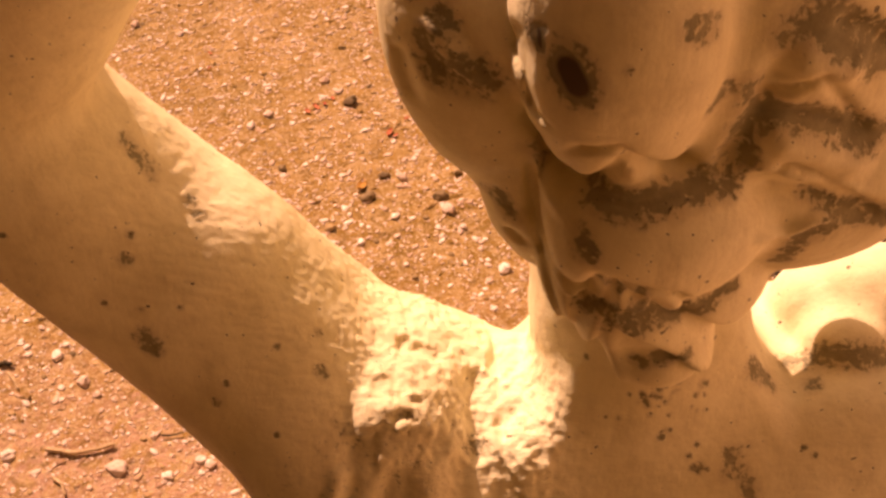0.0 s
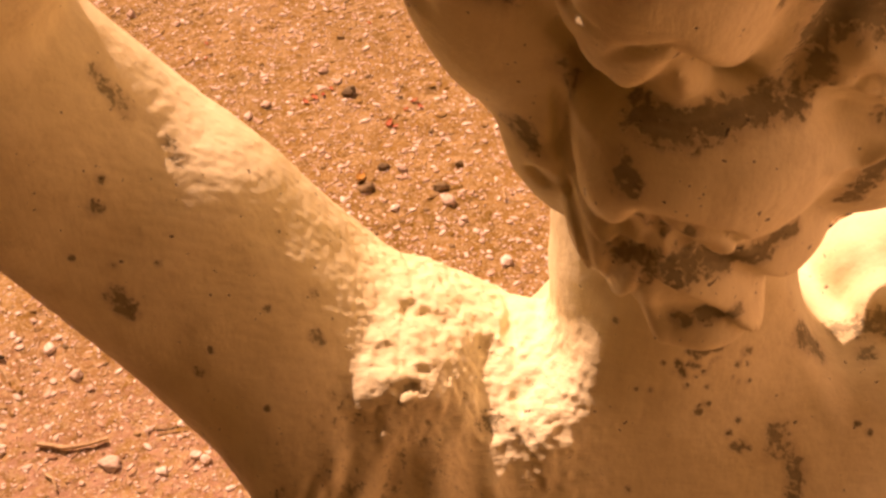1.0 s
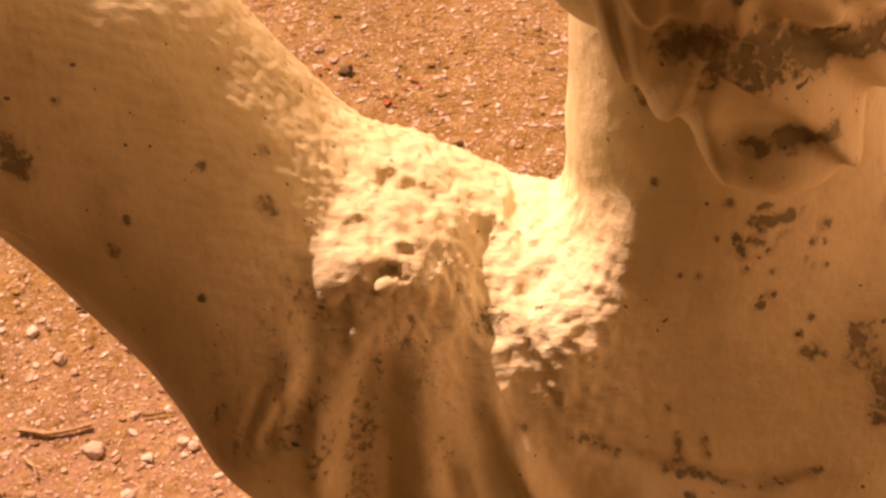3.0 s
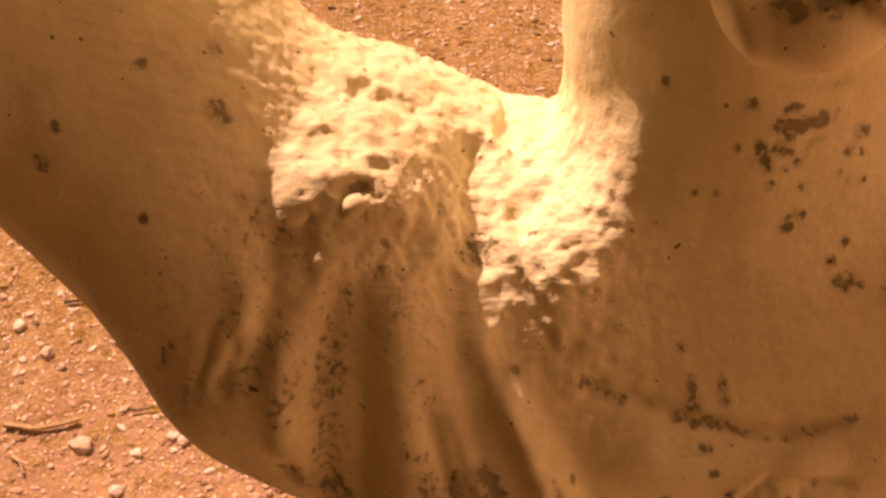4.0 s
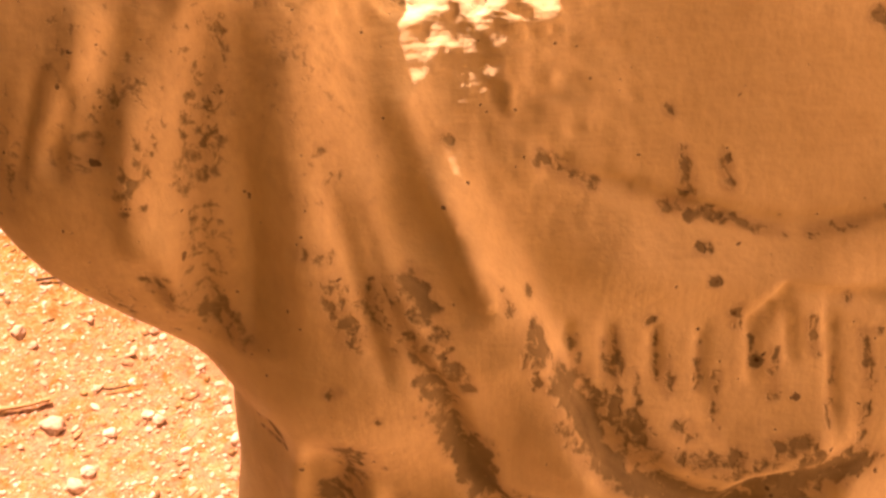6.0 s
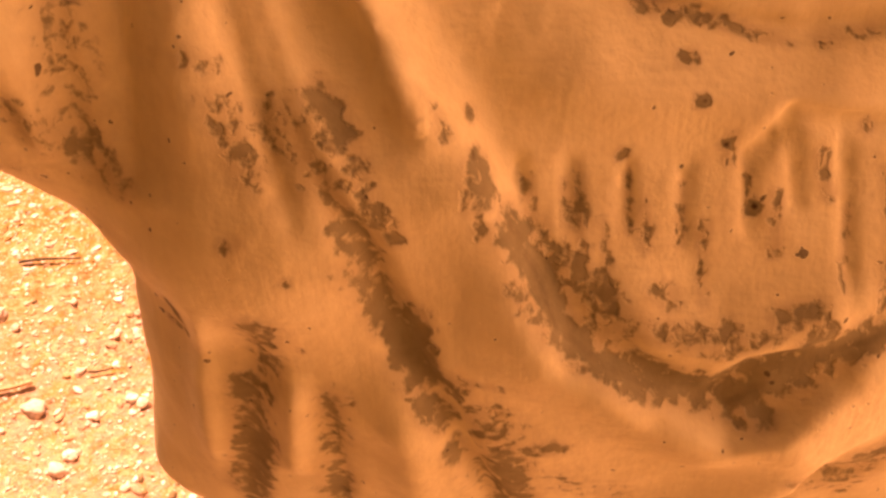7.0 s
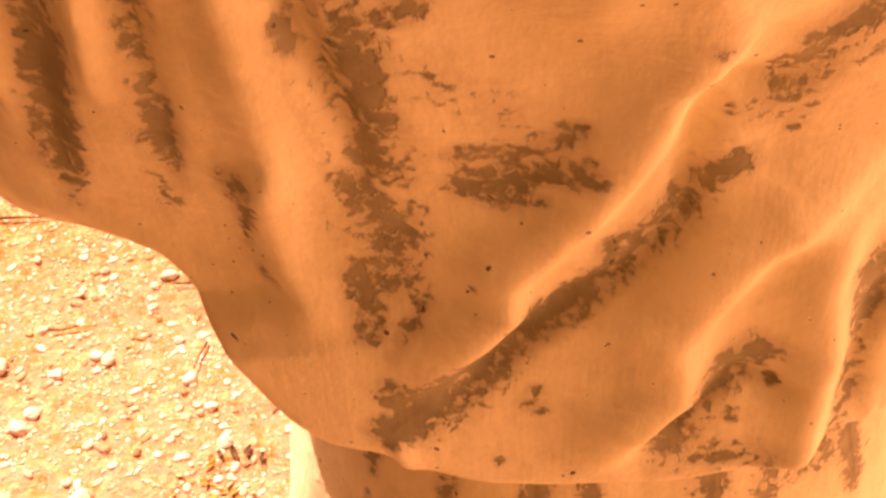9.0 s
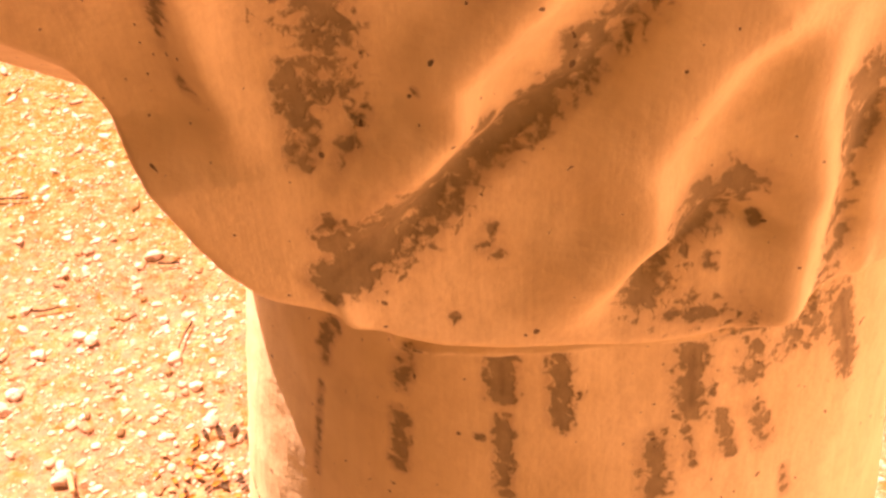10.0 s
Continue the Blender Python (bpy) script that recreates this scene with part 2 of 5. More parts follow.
def fold_map():
    xs, zs = np.arange(-0.26, 0.38, 0.001, dtype=np.float32), np.arange(1.20, 2.10, 0.001, dtype=np.float32)
    x, z = np.meshgrid(xs, zs, indexing="ij")
    total = np.zeros(x.shape, np.float32)
    for height, wide, sharp, way in FOLDS:
        d, s, left = way_distance(x, z, way)
        total += height * np.exp(-(d / np.where(left, sharp, wide)) ** 2) * np.clip(np.minimum(s, 1 - s) * 5 + 0.05, 0, 1)
    MAP["fold"] = total


def fold_at(x, z):
    m = MAP["fold"]
    u, v = np.clip((x + 0.26) / 0.001, 0, m.shape[0] - 2.01), np.clip((z - 1.20) / 0.001, 0, m.shape[1] - 2.01)
    i, j = u.astype(np.int32), v.astype(np.int32)
    u, v = u - i, v - j
    return (m[i, j] * (1 - u) + m[i + 1, j] * u) * (1 - v) + (m[i, j + 1] * (1 - u) + m[i + 1, j + 1] * u) * v


def form(p):
    """Signed distance from the statue's skin (metres, below zero inside)."""
    x, y, z = p[..., 0], p[..., 1], p[..., 2]
    ruck = fold_at(x, z) * np.clip((0.42 - y) / 0.03, 0, 1)
    # draped torso
    lo, hi = knots(z, LEFT, 0.009), knots(z, RIGHT, 0.009)
    mid, half = (lo + hi) / 2, (hi - lo) / 2
    face = knots(z, FRONT, 0.008)
    core = np.maximum(0.34, face + 0.03)
    torso = oval(x - mid, y - core, half, np.where(y < core, core - face, 0.17), 2.4) - ruck
    torso = smax(torso, z - knots(x, TOP) + 0.8 * np.maximum(y - 0.375, 0), 0.016)
    torso = smax(torso, knots(x, HEM, 0.002) - 0.9 * np.clip(y - 0.32, 0, 0.10) * np.clip((0.02 - x) / 0.04, 0, 1) - z, 0.009)
    torso = smin(torso, limb(p, *ARMPIT) - ruck, 0.02)
    # shirt below the hem
    r = knots(z, SKIRT)
    skirt = oval(x - 0.112, y - 0.405, r, r * 0.93, 2.2) - ruck
    skirt = np.maximum(skirt, z - 1.48)
    d = smin(torso, skirt, 0.003)
    # neck, shoulders and arm
    arm = limb(p, *ARM[0])
    arm = smin(arm, limb(p, *ARM[1]), 0.012)
    d = smin(d, arm - ruck, 0.03)
    d = smin(d, smax(limb(p, *SLEEVE) - ruck, -0.047 - x, 0.004), 0.006)
    d = smin(d, limb(p, *YOKE[0]) - ruck, 0.014)
    for hollow in HOLLOWS:
        d = smax(d, -limb(p, *hollow), 0.003)
    d = smin(d, limb(p, *DRIP), 0.002)
    d = smin(d, limb(p, *YOKE[1]), 0.025)
    for c, r in KNOBS:
        d = smin(d, egg(p, c, r), 0.010)
    d = smin(d, limb(p, *NECK), 0.02)
    # head
    head = egg(p, *HEAD[0][1:])
    for k, c, r in HEAD[1:]:
        head = smin(head, egg(p, c, r), k)
    return smin(d, head - ruck, 0.004)


def skin(lo, hi, step):
    """Surface nets over a grid: the corner places and four-cornered faces of the skin."""
    n = [int(round((b - a) / step)) + 1 for a, b in zip(lo, hi)]
    ax = [lo[k] + step * np.arange(n[k], dtype=np.float32) for k in range(3)]
    f = np.empty(n, np.float32)
    yy, zz = np.meshgrid(ax[1], ax[2], indexing="ij")
    for i0 in range(0, n[0], 16):
        xs = ax[0][i0:i0 + 16]
        p = np.stack([np.broadcast_to(xs[:, None, None], (len(xs), *yy.shape)), np.broadcast_to(yy, (len(xs), *yy.shape)), np.broadcast_to(zz, (len(xs), *zz.shape))], -1)
        f[i0:i0 + 16] = form(p.astype(np.float32))
    s = f < 0
    c = [s[i:n[0] - 1 + i, j:n[1] - 1 + j, k:n[2] - 1 + k] for i in (0, 1) for j in (0, 1) for k in (0, 1)]
    count = sum(q.astype(np.int8) for q in c)
    cells = np.argwhere((count > 0) & (count < 8))
    index = np.full([m - 1 for m in n], -1, np.int32)
    index[tuple(cells.T)] = np.arange(len(cells))
    total, hits = np.zeros((len(cells), 3)), np.zeros(len(cells))
    corner = [(i, j, k) for i in (0, 1) for j in (0, 1) for k in (0, 1)]
    for a in corner:
        for k in range(3):
            if a[k] == 0:
                b = tuple(1 if q == k else a[q] for q in range(3))
                fa, fb = f[tuple((cells + a).T)], f[tuple((cells + b).T)]
                cross = (fa < 0) != (fb < 0)
                h = np.where(cross, fa / np.where(cross, fa - fb, 1), 0)
                total += cross[:, None] * (np.array(a) + h[:, None] * (np.array(b) - np.array(a)))
                hits += cross
    verts = np.array(lo) + step * (cells + total / hits[:, None])
    faces = []
    for k in range(3):
        u, v = (k + 1) % 3, (k + 2) % 3
        sl = lambda off: tuple(slice(1 if q != k else (1 if off else 0), (n[q] - 1) if q != k else (n[q] - 1 + off)) for q in range(3))
        a, b = s[sl(0)], s[sl(1)]
        at = np.argwhere(a != b)
        inside = a[tuple(at.T)]
        base = at.copy()
        base[:, u] += 1
        base[:, v] += 1
        quad = []
        for du, dv in ((-1, -1), (0, -1), (0, 0), (-1, 0)):
            q = base.copy()
            q[:, u] += du
            q[:, v] += dv
            quad.append(index[tuple(q.T)])
        quad = np.stack(quad, 1)
        quad[~inside] = quad[~inside][:, ::-1]
        faces.append(quad)
    return verts, np.concatenate(faces)


def finer(verts, faces):
    """Each four-cornered face cut into four."""
    n, m = len(verts), len(faces)
    e = np.sort(np.stack([faces, np.roll(faces, -1, 1)], -1).reshape(-1, 2), 1)
    code, back = np.unique(e[:, 0].astype(np.int64) * n + e[:, 1], return_inverse=True)
    mids = (verts[code // n] + verts[code % n]) / 2
    em = n + back.reshape(m, 4)
    cm = n + len(code) + np.arange(m)
    out = np.stack([np.stack([faces[:, i], em[:, i], cm, em[:, i - 1]], 1) for i in range(4)], 1).reshape(-1, 4)
    return np.concatenate([verts, mids, verts[faces].mean(1)]), out


def slope(p, e=0.0008):
    g = np.stack([form((p + np.eye(3)[k] * e).astype(np.float32)) - form((p - np.eye(3)[k] * e).astype(np.float32)) for k in range(3)], -1) / (2 * e)
    return g


def settle(verts, rounds=2):
    for _ in range(rounds):
        g = slope(verts)
        verts = verts - np.clip(form(verts.astype(np.float32)), -0.003, 0.003)[:, None] * g / np.maximum((g * g).sum(-1, keepdims=True), 0.2)
    return verts


WEAR = []


def worn(amount, width, *way):
    """Paint lost along a way over the skin, over a width; some marks paint in shade."""
    WEAR.append((amount, width, np.array(way, np.float32)))


def wear_at(p):
    p = p.astype(np.float32)
    total = np.zeros(len(p), np.float32)
    for amount, width, way in WEAR:
        lo, hi = way.min(0) - 3 * width, way.max(0) + 3 * width
        pick = np.nonzero(((p > lo) & (p < hi)).all(1))[0]
        q, best = p[pick], np.full(len(pick), 9.0, np.float32)
        for a, b in zip(way, way[1:] if len(way) > 1 else way + 1e-4):
            d = b - a
            h = np.clip(((q - a) @ d) / (d @ d + 1e-12), 0, 1)
            best = np.minimum(best, np.linalg.norm(q - a - h[:, None] * d, axis=1))
        total[pick] = np.maximum(total[pick], amount * 0.92 * np.exp(-(best / (1.25 * width)) ** 2))
    return np.minimum(total, 2.0)


def rough_at(p):
    """Where the plaster was left rough: the shoulder patch beside the neck."""
    d, _, _ = way_distance(p[:, 0].astype(np.float32), p[:, 2].astype(np.float32), np.array([(-0.03, 1.715), (0.0, 1.70), (0.035, 1.69), (0.038, 1.672)], np.float32))
    return np.exp(-(d / 0.023) ** 2)


def brushed_at(p):
    """Where coarse brush strokes stand out: along the raised arm."""
    d, _, _ = way_distance(p[:, 0].astype(np.float32), p[:, 2].astype(np.float32), np.array([(-0.12, 1.80), (-0.08, 1.765), (-0.045, 1.735)], np.float32))
    return np.exp(-(d / 0.035) ** 2)


# ridges and grooves of the cloth and face
fold(0.0040, 0.0041, (0.013, 1.660), (0.019, 1.651), (0.029, 1.628))
fold(-0.0030, 0.0035, (-0.031, 1.693), (-0.037, 1.665), (-0.040, 1.630), (-0.038, 1.612))
fold(-0.0030, 0.0027, (-0.081, 1.670))
fold(-0.0030, 0.0026, (-0.059, 1.682), (-0.068, 1.660))
fold(0.0030, 0.0043, (-0.047, 1.684), (-0.051, 1.660), (-0.050, 1.636))
fold(0.0030, 0.0036, (-0.022, 1.593), (-0.028, 1.558), (-0.034, 1.510))
fold(-0.0025, 0.0037, (-0.012, 1.587), (-0.017, 1.550), (-0.027, 1.497))
fold(0.0040, 0.0035, (-0.005, 1.572), (-0.011, 1.522))
fold(-0.0025, 0.0035, (-0.000, 1.565), (0.002, 1.529), (-0.002, 1.493))
fold(-0.0050, 0.0033, (0.007, 1.628), (0.014, 1.609), (0.020, 1.579), (0.025, 1.567), (0.035, 1.529), (0.039, 1.498))
fold(0.0040, 0.0060, (0.015, 1.572), (0.020, 1.527), (0.021, 1.489))
fold(0.0040, 0.0063, (0.057, 1.599), (0.069, 1.588), (0.081, 1.584), (0.096, 1.587), (0.113, 1.595))
fold(-0.0016, 0.0014, (0.044, 1.622), (0.043, 1.614))
fold(-0.0016, 0.0014, (0.053, 1.622), (0.053, 1.606))
fold(-0.0016, 0.0014, (0.064, 1.621), (0.063, 1.606))
fold(-0.0016, 0.0014, (0.075, 1.621), (0.074, 1.602))
fold(-0.0016, 0.0014, (0.086, 1.622), (0.087, 1.603))
fold(-0.0016, 0.0015, (0.094, 1.627), (0.096, 1.607))
fold(-0.0016, 0.0015, (0.104, 1.627), (0.107, 1.589))
fold(-0.0050, 0.0042, (0.128, 1.537), (0.121, 1.528), (0.103, 1.528), (0.106, 1.486), (0.095, 1.467), (0.082, 1.458), (0.068, 1.445), (0.049, 1.424))
fold(-0.0040, 0.0040, (0.143, 1.423), (0.125, 1.429), (0.112, 1.419), (0.106, 1.405))
fold(-0.0040, 0.0041, (0.159, 1.460), (0.158, 1.441), (0.157, 1.428), (0.160, 1.408))
fold(0.0050, 0.0071, (0.016, 1.510), (0.018, 1.474), (0.024, 1.449))
lap(0.0040, 0.0036, 0.0014, (0.166, 1.414), (0.166, 1.370), (0.146, 1.372), (0.110, 1.373), (0.075, 1.370), (0.051, 1.365), (0.038, 1.413), (0.026, 1.422))
fold(-0.0030, 0.0020, (0.039, 1.655), (0.068, 1.645), (0.094, 1.639), (0.120, 1.640))
fold(0.0040, 0.0072, (0.040, 1.639), (0.067, 1.632), (0.096, 1.628), (0.119, 1.630))
fold(-0.0030, 0.0021, (0.085, 1.616), (0.094, 1.627), (0.122, 1.621))
fold(-0.009, 0.032, (-0.060, 1.467), (-0.008, 1.469), (0.000, 1.440))
fold(-0.0060, 0.0048, (0.052, 1.878), (0.059, 1.907), (0.094, 1.880))
fold(-0.0050, 0.0040, (0.051, 1.774), (0.056, 1.846), (0.087, 1.816), (0.133, 1.766))
fold(-0.0050, 0.0038, (0.070, 1.735), (0.079, 1.724), (0.101, 1.719), (0.118, 1.719))
fold(-0.0060, 0.0049, (0.035, 1.897), (0.032, 1.898), (0.047, 1.878))
fold(-0.0060, 0.0052, (0.107, 1.942), (0.102, 1.901), (0.096, 1.880))
fold(0.0040, 0.0069, (0.107, 1.939), (0.127, 1.931), (0.136, 1.931))
fold(-0.0050, 0.0053, (0.102, 1.918), (0.124, 1.909), (0.149, 1.890))
fold(0.0040, 0.0073, (0.104, 1.903), (0.126, 1.893), (0.151, 1.881))
fold(-0.0040, 0.0055, (0.103, 1.879), (0.127, 1.872), (0.161, 1.854))
fold(-0.0030, 0.0052, (-0.004, 1.920), (0.005, 1.911), (0.020, 1.904))
fold(-0.0040, 0.0040, (0.036, 1.832), (0.039, 1.870))
fold(-0.0030, 0.0038, (-0.012, 1.914), (-0.006, 1.887))
fold(0.0030, 0.0047, (-0.002, 1.934), (0.007, 1.919), (0.022, 1.903))
fold(-0.0030, 0.0031, (0.008, 1.934), (0.017, 1.916), (0.030, 1.899))
fold(-0.0030, 0.0033, (0.027, 1.825), (0.034, 1.815))
fold(-0.0030, 0.0031, (0.120, 1.951), (0.143, 1.936))
fold(-0.0015, 0.0019, (-0.080, 1.683))
fold(-0.0015, 0.0017, (-0.065, 1.685), (-0.077, 1.656))
fold(-0.0020, 0.0023, (-0.009, 1.661), (-0.004, 1.639), (0.002, 1.612))
fold(0.0020, 0.0026, (-0.002, 1.662), (0.006, 1.636), (0.015, 1.613))
fold(-0.0020, 0.0020, (-0.025, 1.664), (-0.030, 1.614))
fold(0.0020, 0.0030, (-0.045, 1.651), (-0.047, 1.618))
fold(-0.0030, 0.0021, (0.057, 1.768), (0.060, 1.812), (0.062, 1.848), (0.082, 1.841), (0.101, 1.818))
fold(-0.0030, 0.0021, (0.044, 1.747), (0.051, 1.752), (0.061, 1.780), (0.084, 1.746), (0.105, 1.743))
fold(-0.0025, 0.0022, (0.071, 1.736), (0.074, 1.726), (0.087, 1.719), (0.105, 1.719), (0.122, 1.713))
fold(-0.0030, 0.0018, (0.040, 1.905), (0.045, 1.913), (0.056, 1.917), (0.085, 1.883))
fold(-0.0030, 0.0018, (0.027, 1.951), (0.028, 1.935), (0.032, 1.918), (0.039, 1.918))
fold(-0.0025, 0.0020, (0.033, 1.879), (0.038, 1.827), (0.054, 1.772))
fold(-0.0030, 0.0020, (0.099, 1.921), (0.111, 1.925), (0.120, 1.931), (0.147, 1.894))
fold(-0.0030, 0.0021, (0.108, 1.884), (0.119, 1.891), (0.141, 1.873), (0.159, 1.856))
fold(-0.0030, 0.0023, (0.147, 1.841))
fold(0.0030, 0.0024, (0.101, 1.889), (0.113, 1.888), (0.131, 1.880), (0.153, 1.868))
fold(0.0030, 0.0025, (0.109, 1.860), (0.124, 1.853), (0.134, 1.860), (0.144, 1.858))
lap(0.0040, 0.0064, 0.0013, (0.094, 1.840), (0.074, 1.821), (0.058, 1.823), (0.047, 1.819), (0.036, 1.830))
lap(0.0040, 0.0060, 0.0016, (0.139, 1.768), (0.125, 1.756), (0.083, 1.800), (0.060, 1.815), (0.055, 1.766), (0.039, 1.816))
lap(0.0030, 0.0052, 0.0017, (0.114, 1.744), (0.108, 1.730), (0.088, 1.730), (0.076, 1.736), (0.060, 1.810))
lap(0.0085, 0.014, 0.003, (0.023, 1.648), (0.026, 1.642), (0.031, 1.633), (0.035, 1.621), (0.039, 1.612), (0.043, 1.600), (0.050, 1.587), (0.058, 1.581), (0.069, 1.571), (0.084, 1.559), (0.095, 1.562), (0.102, 1.567), (0.110, 1.572), (0.114, 1.584))
fold(-0.0035, 0.004, (0.041, 1.611), (0.047, 1.597), (0.053, 1.585), (0.061, 1.582), (0.071, 1.570), (0.082, 1.567), (0.090, 1.578), (0.099, 1.580), (0.107, 1.585))
fold(-0.003, 0.0035, (0.027, 1.693), (0.023, 1.693), (0.021, 1.686))
fold(0.0040, 0.010, (0.036, 1.694), (0.032, 1.684), (0.030, 1.676), (0.027, 1.675))
lap(0.0090, 0.0120, 0.0060, (0.123, 1.556), (0.105, 1.548), (0.095, 1.519), (0.084, 1.493), (0.068, 1.473), (0.068, 1.462), (0.052, 1.444), (0.041, 1.432))
lap(0.0090, 0.0160, 0.0075, (0.144, 1.505), (0.135, 1.489), (0.121, 1.475), (0.107, 1.449), (0.110, 1.429), (0.099, 1.417), (0.087, 1.397))
lap(0.0075, 0.0100, 0.0060, (0.149, 1.488), (0.143, 1.476), (0.142, 1.461), (0.147, 1.438), (0.146, 1.412), (0.147, 1.375))
fold(-0.0035, 0.006, (-0.044, 1.705), (-0.025, 1.704), (-0.002, 1.692))
fold(0.0014, 0.004, (-0.044, 1.713), (-0.024, 1.712), (-0.001, 1.698))
fold(0.0025, 0.006, (0.036, 1.691), (0.032, 1.689), (0.028, 1.684))
fold(-0.006, 0.009, (-0.027, 1.701), (-0.026, 1.689), (-0.028, 1.668), (-0.029, 1.641), (-0.030, 1.615))
fold(0.004, 0.006, (0.005, 1.678), (0.012, 1.663), (0.019, 1.651), (0.027, 1.633))
fold(-0.0032, 0.007, (-0.003, 1.691), (0.003, 1.669), (0.010, 1.636))
fold(0.0032, 0.008, (-0.015, 1.688), (-0.015, 1.667), (-0.016, 1.625))
fold(-0.004, 0.008, (-0.046, 1.705), (-0.045, 1.698), (-0.035, 1.697))
fold(0.003, 0.0045, (-0.053, 1.696), (-0.058, 1.683), (-0.066, 1.666))
fold(-0.003, 0.005, (-0.049, 1.692), (-0.053, 1.676), (-0.061, 1.663))

# places where the paint has gone; a few marks also put shade into the colour
worn(1.00, 0.0068, (0.039, 0.280, 1.947), (0.043, 0.277, 1.941))
worn(0.90, 0.0034, (0.032, 0.288, 1.953), (0.032, 0.287, 1.949))
worn(0.90, 0.0039, (0.074, 0.275, 1.959), (0.080, 0.278, 1.957))
worn(0.80, 0.0015, (0.058, 0.281, 1.912))
worn(0.80, 0.0013, (0.056, 0.272, 1.949))
worn(1.00, 0.0048, (0.055, 0.300, 1.880), (0.067, 0.292, 1.880), (0.087, 0.295, 1.881), (0.093, 0.298, 1.883))
worn(0.90, 0.0050, (0.098, 0.297, 1.881), (0.102, 0.298, 1.907), (0.098, 0.290, 1.927))
worn(1.00, 0.0068, (0.104, 0.298, 1.911), (0.119, 0.296, 1.913), (0.146, 0.305, 1.894))
worn(1.00, 0.0055, (0.107, 0.288, 1.947), (0.113, 0.289, 1.953), (0.126, 0.291, 1.944), (0.140, 0.296, 1.929))
worn(0.90, 0.0045, (0.116, 0.290, 1.956), (0.139, 0.298, 1.939))
worn(0.90, 0.0052, (0.131, 0.302, 1.849), (0.145, 0.304, 1.861), (0.159, 0.305, 1.855))
worn(0.80, 0.0038, (0.129, 0.304, 1.870), (0.141, 0.304, 1.863))
worn(0.95, 0.0047, (0.059, 0.357, 1.765), (0.062, 0.300, 1.815), (0.075, 0.297, 1.813))
worn(1.00, 0.0042, (0.070, 0.299, 1.819), (0.095, 0.299, 1.818))
worn(0.80, 0.0027, (0.094, 0.344, 1.736), (0.110, 0.345, 1.736))
worn(0.80, 0.0035, (0.105, 0.303, 1.824), (0.127, 0.351, 1.777))
worn(0.80, 0.0049, (0.048, 0.293, 1.866), (0.050, 0.290, 1.859))
worn(0.80, 0.0059, (0.000, 0.333, 1.920), (0.004, 0.331, 1.929))
worn(0.85, 0.0072, (0.001, 0.336, 1.912), (0.018, 0.326, 1.912))
worn(0.80, 0.0042, (0.035, 0.326, 1.878), (0.036, 0.324, 1.870))
worn(0.75, 0.0052, (0.021, 0.345, 1.843), (0.027, 0.341, 1.836))
worn(0.70, 0.0040, (0.132, 0.328, 1.684), (0.142, 0.317, 1.666))
worn(0.90, 0.0047, (0.144, 0.353, 1.715), (0.155, 0.356, 1.700))
worn(0.95, 0.0060, (0.172, 0.376, 1.694), (0.188, 0.370, 1.700), (0.213, 0.368, 1.701))
worn(0.90, 0.0041, (0.178, 0.359, 1.693))
worn(1.00, 0.0047, (-0.139, 0.360, 1.754), (-0.137, 0.359, 1.748))
worn(0.95, 0.0028, (-0.141, 0.372, 1.792))
worn(0.90, 0.0018, (-0.137, 0.378, 1.802))
worn(0.90, 0.0021, (-0.111, 0.347, 1.721))
worn(0.80, 0.0027, (-0.061, 0.355, 1.730))
worn(0.90, 0.0013, (-0.154, 0.365, 1.773))
worn(0.90, 0.0013, (-0.120, 0.363, 1.769))
worn(0.90, 0.0013, (-0.139, 0.363, 1.769))
worn(0.90, 0.0013, (-0.080, 0.357, 1.745))
worn(0.80, 0.0010, (-0.104, 0.348, 1.733))
worn(0.75, 0.0036, (-0.136, 0.406, 1.832), (-0.128, 0.401, 1.818))
worn(0.70, 0.0031, (-0.114, 0.400, 1.802), (-0.109, 0.395, 1.797))
worn(0.85, 0.0023, (-0.060, 0.354, 1.729))
worn(0.80, 0.0019, (-0.061, 0.369, 1.741))
worn(0.90, 0.0017, (-0.029, 0.316, 1.683))
worn(0.90, 0.0019, (0.017, 0.313, 1.661))
worn(0.90, 0.0021, (0.040, 0.310, 1.655))
worn(0.75, 0.0025, (-0.008, 0.308, 1.661))
worn(0.85, 0.0044, (0.011, 0.341, 1.685))
worn(0.90, 0.0032, (-0.024, 0.342, 1.710), (-0.022, 0.342, 1.709))
worn(0.80, 0.0025, (0.116, 0.323, 1.679))
worn(0.80, 0.0034, (0.134, 0.328, 1.684), (0.130, 0.322, 1.674))
worn(0.80, 0.0035, (0.141, 0.316, 1.665), (0.139, 0.311, 1.658))
worn(0.90, 0.0012, (0.063, 0.349, 1.734))
worn(0.90, 0.0010, (0.072, 0.338, 1.704))
worn(0.90, 0.0010, (0.078, 0.336, 1.705))
worn(0.90, 0.0012, (0.068, 0.315, 1.663))
worn(0.80, 0.0014, (-0.031, 0.352, 1.721))
worn(0.85, 0.0016, (-0.031, 0.320, 1.684))
worn(0.81, 0.0015, (-0.059, 0.353, 1.728))
worn(0.85, 0.0016, (-0.010, 0.308, 1.665), (-0.006, 0.311, 1.663))
worn(0.90, 0.0017, (0.017, 0.313, 1.661))
worn(0.85, 0.0009, (0.015, 0.311, 1.660))
worn(0.85, 0.0014, (0.068, 0.315, 1.663))
worn(0.90, 0.0016, (0.075, 0.298, 1.637))
worn(0.85, 0.0010, (0.083, 0.291, 1.624))
worn(0.66, 0.0036, (-0.046, 0.306, 1.668), (-0.051, 0.302, 1.660))
worn(0.66, 0.0041, (-0.050, 0.302, 1.632), (-0.042, 0.304, 1.623))
